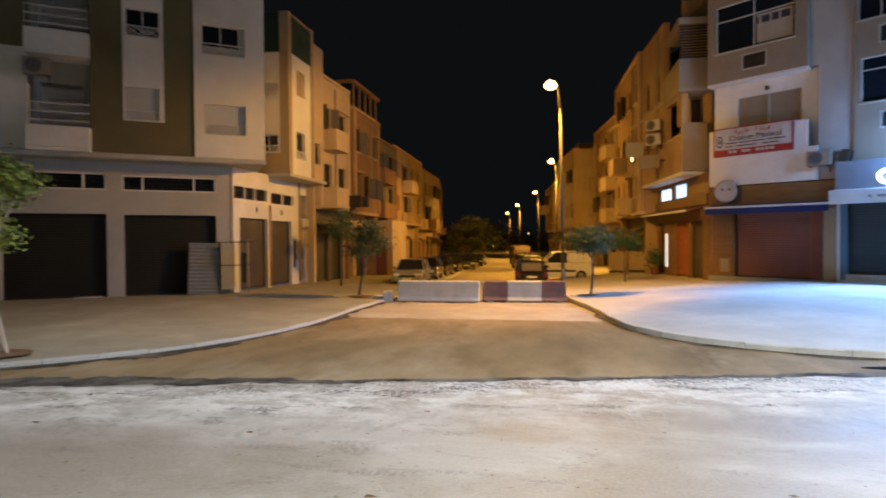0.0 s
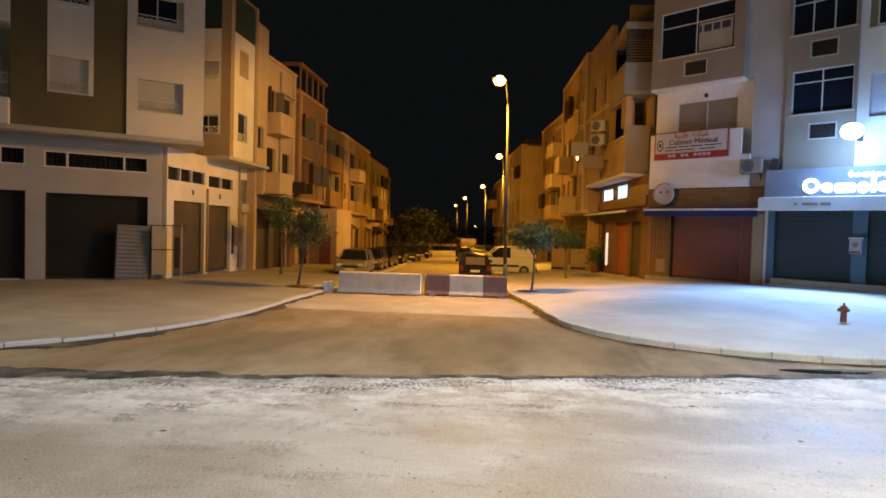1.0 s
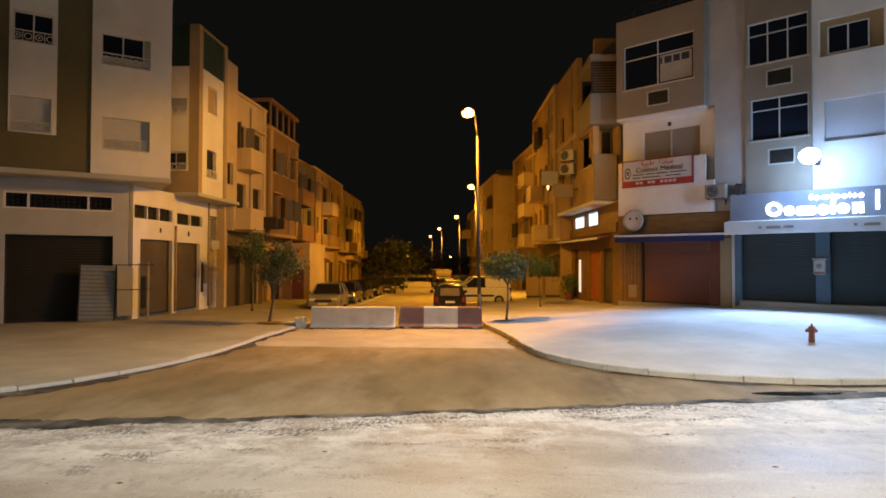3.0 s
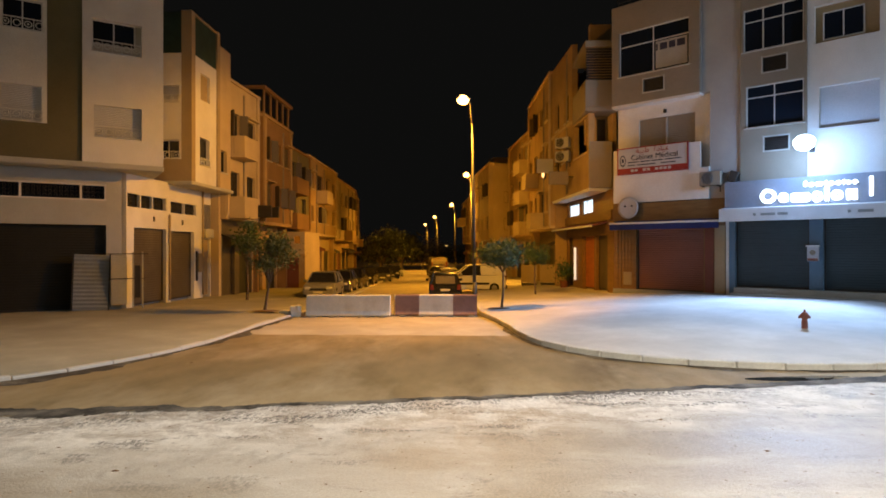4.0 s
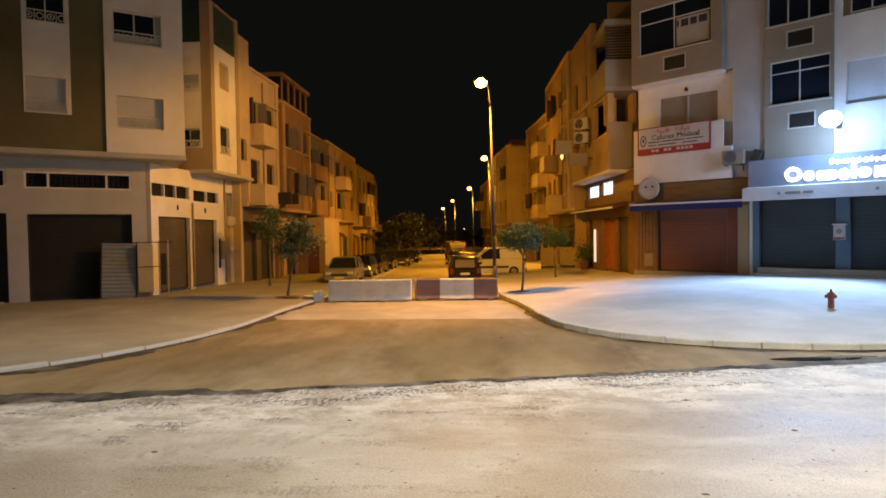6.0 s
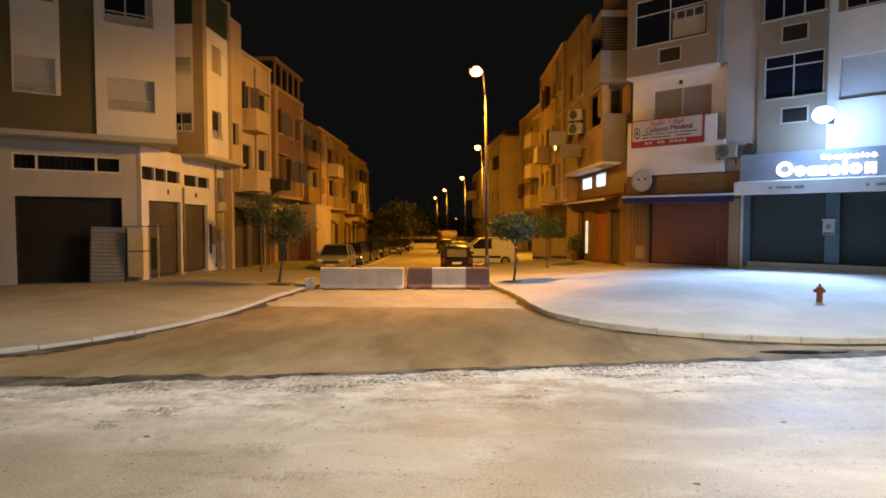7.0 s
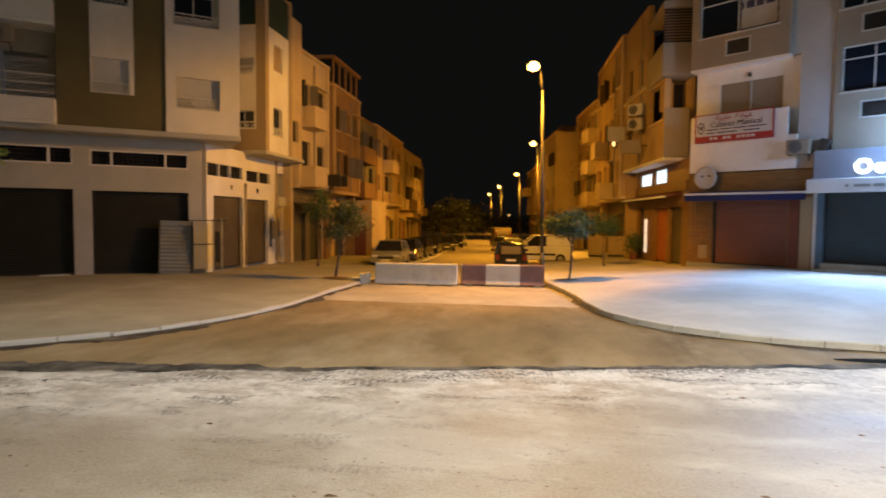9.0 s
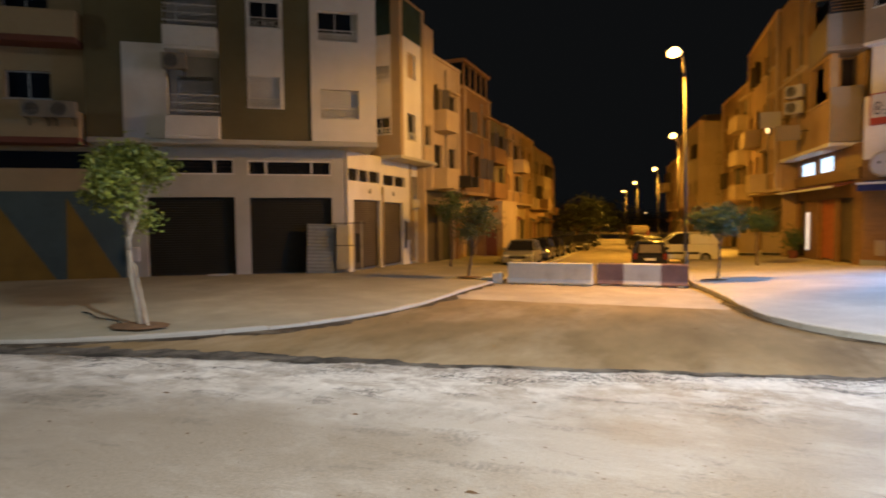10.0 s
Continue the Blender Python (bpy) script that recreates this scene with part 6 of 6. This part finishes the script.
        for p, q in (((sx * pts[0][2], *pts[0][:2]), (sx * (tw + 0.005), *pts[1][:2])), ((sx * pts[3][2], *pts[3][:2]), (sx * (tw + 0.005), *pts[2][:2])), ((sx * bw, ym, belt - 0.02), (sx * (tw + 0.005), ym, height - 0.07))):
            bm = bmesh.new()
            tube(bm, p, q, 0.045, 0.04, 6)
            part("pillar", bm, paint, v)
    if van:
        part("cargo_panel", boxes((-w2 + 0.03, w2 - 0.03, y1 + 0.72, y3 - 0.02, belt - 0.04, height - 0.09), bevel=0.05), paint, v, "blank white cargo side")
        for sx in (-1, 1):
            part("side_strip", boxes((sx * w2 - 0.015, sx * w2 + 0.015, -h2 + 1.3, h2 - 1.1, 0.52, 0.66), bevel=0.006), M["plastic"], v, "black rubbing strip")
    part("front_bumper", boxes((-w2 + 0.08, w2 - 0.08, -h2 - 0.05, -h2 + 0.06, sill, 0.46), bevel=0.02), M["plastic"] if van else paint, v)
    part("rear_bumper", boxes((-w2 + 0.08, w2 - 0.08, h2 - 0.06, h2 + 0.05, sill, 0.52), bevel=0.02), M["plastic"] if van else paint, v)
    part("front_grille", boxes((-0.45, 0.45, -h2 - 0.012, -h2 + 0.05, 0.49, 0.60)), M["plastic"], v)
    for sx in (-1, 1):
        part("headlight", boxes((sx * (w2 - 0.28) - 0.16, sx * (w2 - 0.28) + 0.16, -h2 - 0.02, -h2 + 0.16, belt * 0.62, belt * 0.78), bevel=0.03), M["headlight"], v, "clear headlight")
        part("tail_light", boxes((sx * (w2 - 0.14) - 0.09, sx * (w2 - 0.14) + 0.09, h2 - 0.12, h2 + 0.012, belt * 0.66, belt * (1.0 if not van else 1.25)), bevel=0.02), M["tail"], v, "red tail light")
        part("mirror", boxes((sx * (w2 + 0.1) - 0.09, sx * (w2 + 0.1) + 0.09, y0 + 0.25, y0 + 0.38, belt, belt + 0.15), bevel=0.03), paint, v)
        for yy in (-h2 + 0.82, h2 - 0.78):
            bm = bmesh.new()
            tube(bm, (sx * (w2 - 0.2), yy, 0.31), (sx * (w2 + 0.005), yy, 0.31), 0.31, 0.31, 20)
            wh = part("wheel", bm, M["rubber"], v, "black tyre")
            bm = bmesh.new()
            tube(bm, (sx * (w2 - 0.05), yy, 0.31), (sx * (w2 + 0.015), yy, 0.31), 0.20, 0.18, 14)
            part("rim", bm, M["rim"], wh)
    if plates:
        part("plate", boxes((-0.24, 0.24, -h2 - 0.062, -h2 - 0.052, 0.34, 0.45)), M["plate"], v, "pale blank plate")
        part("plate", boxes((-0.24, 0.24, h2 + 0.052, h2 + 0.062, 0.55, 0.66)), M["plate"], v, "pale blank plate")
    return v


def hatch(label, x, y, angle, paint, h=1.47, ln=3.9):
    return vehicle("car", label, pose(x, y, street_z(y) + 0.012, math.degrees(math.atan(-0.02)) if abs(math.cos(radians(angle))) > 0.5 else 0, 0, angle), paint, ln, 1.68, h, 0.85, 0.06, 0.86, 1.75, 0.55)


hatch("silver hatchback parked nose-out beside the houses", -6.98, 32.0, 5, M["car_silver"])
hatch("dark grey hatchback parked in the row", -7.2, 37.2, 3, M["car_grey"])
hatch("black hatchback parked in the row", -7.4, 42.2, 0, M["car_black"], 1.5)
hatch("black car parked in the row", -7.6, 48.5, 2, M["car_black"], 1.52)
hatch("grey saloon parked down the street", -7.6, 58.0, 9, M["car_grey"], 1.45, 4.3)
hatch("dark car parked down the street", -8.0, 67.5, 12, M["car_black"], 1.45, 4.2)
hatch("silver car parked far down the street", -8.6, 76.0, 14, M["car_silver"], 1.45, 4.2)
hatch("dark blue-black hatchback seen from behind", -0.38, 32.4, 184, M["car_black"], 1.47)
vehicle("van", "white panel van parked across the pavement edge", pose(1.1, 38.2, street_z(38) + 0.02, 0, 0, -84), M["car_white"], 4.38, 1.8, 1.82, 1.0, 0.05, 0.98, 2.0, 0.12, van=True)
for i, (x, y, p) in enumerate(((-0.6, 46.5, "car_grey"), (-0.9, 53.0, "car_silver"), (-1.6, 60.0, "car_black"), (-2.6, 68.0, "car_grey"))):
    hatch("parked car in the row down the street", x, y, 184 + i * 3, M[p], 1.46, 4.1)
vehicle("van", "dim brown van or small bus far down the street", pose(-3.3, 78.0, street_z(78), 0, 0, 190), M["taupe"], 6.0, 2.1, 2.5, 0.4, 0.05, 1.3, 0.9, 0.12, van=True)

# ---- corrugated sheet and rails before the left garage ----
sh = thing("metal_sheet", LF @ pose(-1.02, -0.32, 0.2, -5, 2, 0), "dented galvanised metal sheet leaning against a shutter", "metal sheet")
bm = bmesh.new()
ring = []
for i in range(113):
    z = 2.02 * i / 112
    ring.append([bm.verts.new((x, 0.011 * math.sin(i * 0.7854) + 0.02 * noise.noise((x * 2, z * 2, 1)), z)) for x in np.linspace(-0.55, 0.55, 7)])
for a, b in zip(ring, ring[1:]):
    for j in range(6):
        bm.faces.new((a[j], a[j + 1], b[j + 1], b[j]))
ob = part("corrugated_panel", bm, M["sheet"], sh)
sol = ob.modifiers.new("thick", "SOLIDIFY")
sol.thickness = 0.012
part("edge_frame", boxes((-0.60, -0.55, -0.02, 0.03, 0.0, 2.05), (0.55, 0.59, -0.02, 0.03, 0.0, 2.05)), M["dark_frame"], sh)
gt = thing("small_gate", LF @ pose(0.25, -0.35, 0.2), "small pale metal gate with dark rails at the corner pier", "gate")
part("panel", boxes((-0.62, -0.1, -0.02, 0.02, 0.15, 1.95), bevel=0.008), M["offwhite"], gt)
for x in (0.1, 0.42):
    part("post", boxes((x - 0.025, x + 0.025, -0.03, 0.03, 0.0, 2.1)), M["offwhite"], gt)
part("rail", boxes((-0.8, 0.6, -0.05, -0.03, 2.02, 2.05)), M["dark_frame"], gt)
part("rail", boxes((-0.7, 0.5, -0.05, -0.03, 1.1, 1.13)), M["dark_frame"], gt)
part("slot", boxes((0.16, 0.34, -0.01, 0.01, 0.4, 1.6)), M["dark_frame"], gt)

# ---- lamp of the main road, behind the walker ----
ml = thing("street_lamp", pose(5.8, -1.0, 0.0), "tall street lamp of the main road", "street lamp")
bm = bmesh.new()
tube(bm, (0, 0, -0.05), (0, 0, 10.6), 0.13, 0.07, 12)
tube(bm, (0, 0, 10.6), (-0.75, 3.4, 11.25), 0.06, 0.045, 10)
part("pole", bm, M["pole"], ml, smooth=True)
part("lamp_head", boxes((-1.0, -0.6, 3.3, 4.0, 11.18, 11.32), bevel=0.03), M["pole"], ml)

# ---- things along the houses ----
sg = thing("wall_sign", pose(-11.1, 33.1, 0), "unlit dark sign box hung out over the pavement", "sign")
part("board", boxes((0.2, 1.25, -0.08, 0.08, 4.2, 4.8), bevel=0.015), M["dark_frame"], sg)
part("arm", boxes((-0.1, 0.2, -0.02, 0.02, 4.5, 4.55)), M["dark_frame"], sg)
an = thing("annex", pose(-11.6, 39.2, street_z(39)), "yellow rendered annex with two small openings", "annex")
bm = bmesh.new()
holed(bm, -0.6, 1.5, 2.5, 3.9, 0.0, 0.2, [(0.0, 0.45, 3.2, 3.7), (0.75, 1.2, 3.2, 3.7)])
part("upper_wall", bm, M["sand"], an)
part("lower_wall", boxes((-0.6, 1.5, 0.05, 0.2, -0.2, 2.5)), M["ochre"], an)
part("side_wall", boxes((1.3, 1.5, 0.2, 4.0, -0.2, 3.9)), M["sand"], an)
part("door", boxes((0.2, 1.1, 0.02, 0.046, 0.1, 2.2)), M["brick_red"], an)
part("lid", boxes((-0.6, 1.55, -0.05, 4.0, 3.9, 4.0)), M["sand"], an)


def terrace_screen(x, y, angle):
    t = thing("terrace_screen", pose(x, y, street_z(y) + 0.36 + 0.04 * (x - 5.0), 0, 0, angle), "tan cafe terrace screen on dark feet", "screen", "terrace screens by the shops")
    part("panel", boxes((-0.55, 0.55, -0.02, 0.02, 0.22, 1.4), bevel=0.01), M["tan"], t)
    part("skirt", boxes((-0.53, 0.53, -0.015, 0.015, 0.06, 0.2)), M["dark_frame"], t)
    for s in (-0.4, 0.4):
        part("foot", boxes((s - 0.04, s + 0.04, -0.25, 0.25, -0.02, 0.06)), M["offwhite"], t)


for i in range(3):
    terrace_screen(5.0 + i * 1.2, 39.4 - i * 0.5, -22)
pp = thing("potted_plant", pose(6.7, 35.6, 0.04), "bushy potted plant beside the shop door", "plant")
bm = bmesh.new()
tube(bm, (0, 0, 0), (0, 0, 0.5), 0.2, 0.28, 12)
part("pot", bm, M["brick_red"], pp)
rp = random.Random(31)
verts, faces = [], []
for i in range(420):
    p = Vector((rp.gauss(0, 0.26), rp.gauss(0, 0.26), 1.05 + rp.gauss(0, 0.3)))
    q = Euler((rp.uniform(0, 6), rp.uniform(0, 6), rp.uniform(0, 6))).to_quaternion()
    k = len(verts)
    verts += [tuple(p + q @ Vector(v) * 0.1) for v in ((-1, 0, 0), (0, -0.35, 0), (1, 0, 0), (0, 0.35, 0))]
    faces.append((k, k + 1, k + 2, k + 3))
me = bpy.data.meshes.new("foliage")
me.from_pydata(verts, [], faces)
me.materials.append(M["leaf_dark"])
ob = new("foliage", me)
ob.parent = pp
bm = bmesh.new()
tube(bm, (0, 0, 0.45), (0, 0, 1.1), 0.03, 0.015, 6)
part("stem", bm, M["dark_bark"], pp)

# ---- litter on the road ----
rl = random.Random(77)
bm = bmesh.new()
for i in range(900):
    x = rl.uniform(-9, 9)
    y = rl.uniform(3.4, 9.0) + 0.18 * x if rl.random() < 0.85 else rl.uniform(9.8, 15)
    s, a = rl.uniform(0.006, 0.018), rl.uniform(0, 3.14)
    if i % 30 == 0:
        s = rl.uniform(0.025, 0.06)
    n = 5
    ring = [bm.verts.new((x + s * rl.uniform(0.6, 1.6) * math.cos(a + 6.283 * k / n), y + s * 0.6 * rl.uniform(0.6, 1.5) * math.sin(a + 6.283 * k / n), 0.011 if y > 9.3 + 0.2 * x else 0.001)) for k in range(n)]
    top = bm.verts.new((x, y, ring[0].co.z + s * 0.3))
    for k in range(n):
        bm.faces.new((ring[k], ring[(k + 1) % n], top))
single("road_grit", bm, M["soil"], "scattered dark grit and leaf scraps on the asphalt", "grit", kind="stuff")
# puddle at the kerb
bm = bmesh.new()
ring = [bm.verts.new((7.1 + 0.95 * math.cos(a) * (1 + 0.2 * math.sin(3 * a)), 11.22 + 0.2 * math.sin(a) + 0.16 * math.cos(a), 0.016)) for a in np.linspace(0, 2 * math.pi, 28, endpoint=False)]
bm.faces.new(ring)
single("puddle", bm, M["water"], "small still puddle in the gutter beside the kerb", "puddle", kind="structure")
# stake and hose by the near tree, plank before the garage
st = bmesh.new()
tube(st, (0.30, -0.05, 0), (-0.08, -0.02, 1.35), 0.03, 0.025, 7)
single("tree_stake", st, M["bark"], "leaning wooden stake beside the young tree", "stake", pose(-9.95, 9.4, 0.14))
hs_ = bmesh.new()
pts = [Vector((-0.55 - 0.33 * i, 0.12 * i + 0.07 * math.sin(i * 1.3), 0.03)) for i in range(8)]
for p, q in zip(pts, pts[1:]):
    tube(hs_, p, q, 0.018, 0.018, 6)
single("garden_hose", hs_, M["rubber"], "dark hose lying on the pavement by the tree", "hose", pose(-9.95, 9.4, 0.14))
single("plank", boxes((-0.45, 0.45, -0.08, 0.08, 0, 0.07), bevel=0.01), M["offwhite"], "pale plank lying before the garage shutter", "plank", LF @ pose(-4.9, -0.3, 0.22, 0, 0, 4))

# ---- dark sign hanging out from the pale yellow house ----
hs = thing("hanging_sign", pose(-11.3, 32.6, 4.2), "dark unlit sign box hanging out from the house wall", "sign")
part("panel", boxes((0.30, 1.20, -0.08, 0.08, 0.0, 0.66), bevel=0.015), M["dark_frame"], hs)
part("bracket", boxes((-0.05, 0.32, -0.02, 0.02, 0.18, 0.22), (-0.05, 0.32, -0.02, 0.02, 0.46, 0.50)), M["dark_frame"], hs)
part("ballast_box", boxes((0.06, 0.25, -0.10, 0.10, 0.18, 0.48), bevel=0.01), M["dark_frame"], hs)
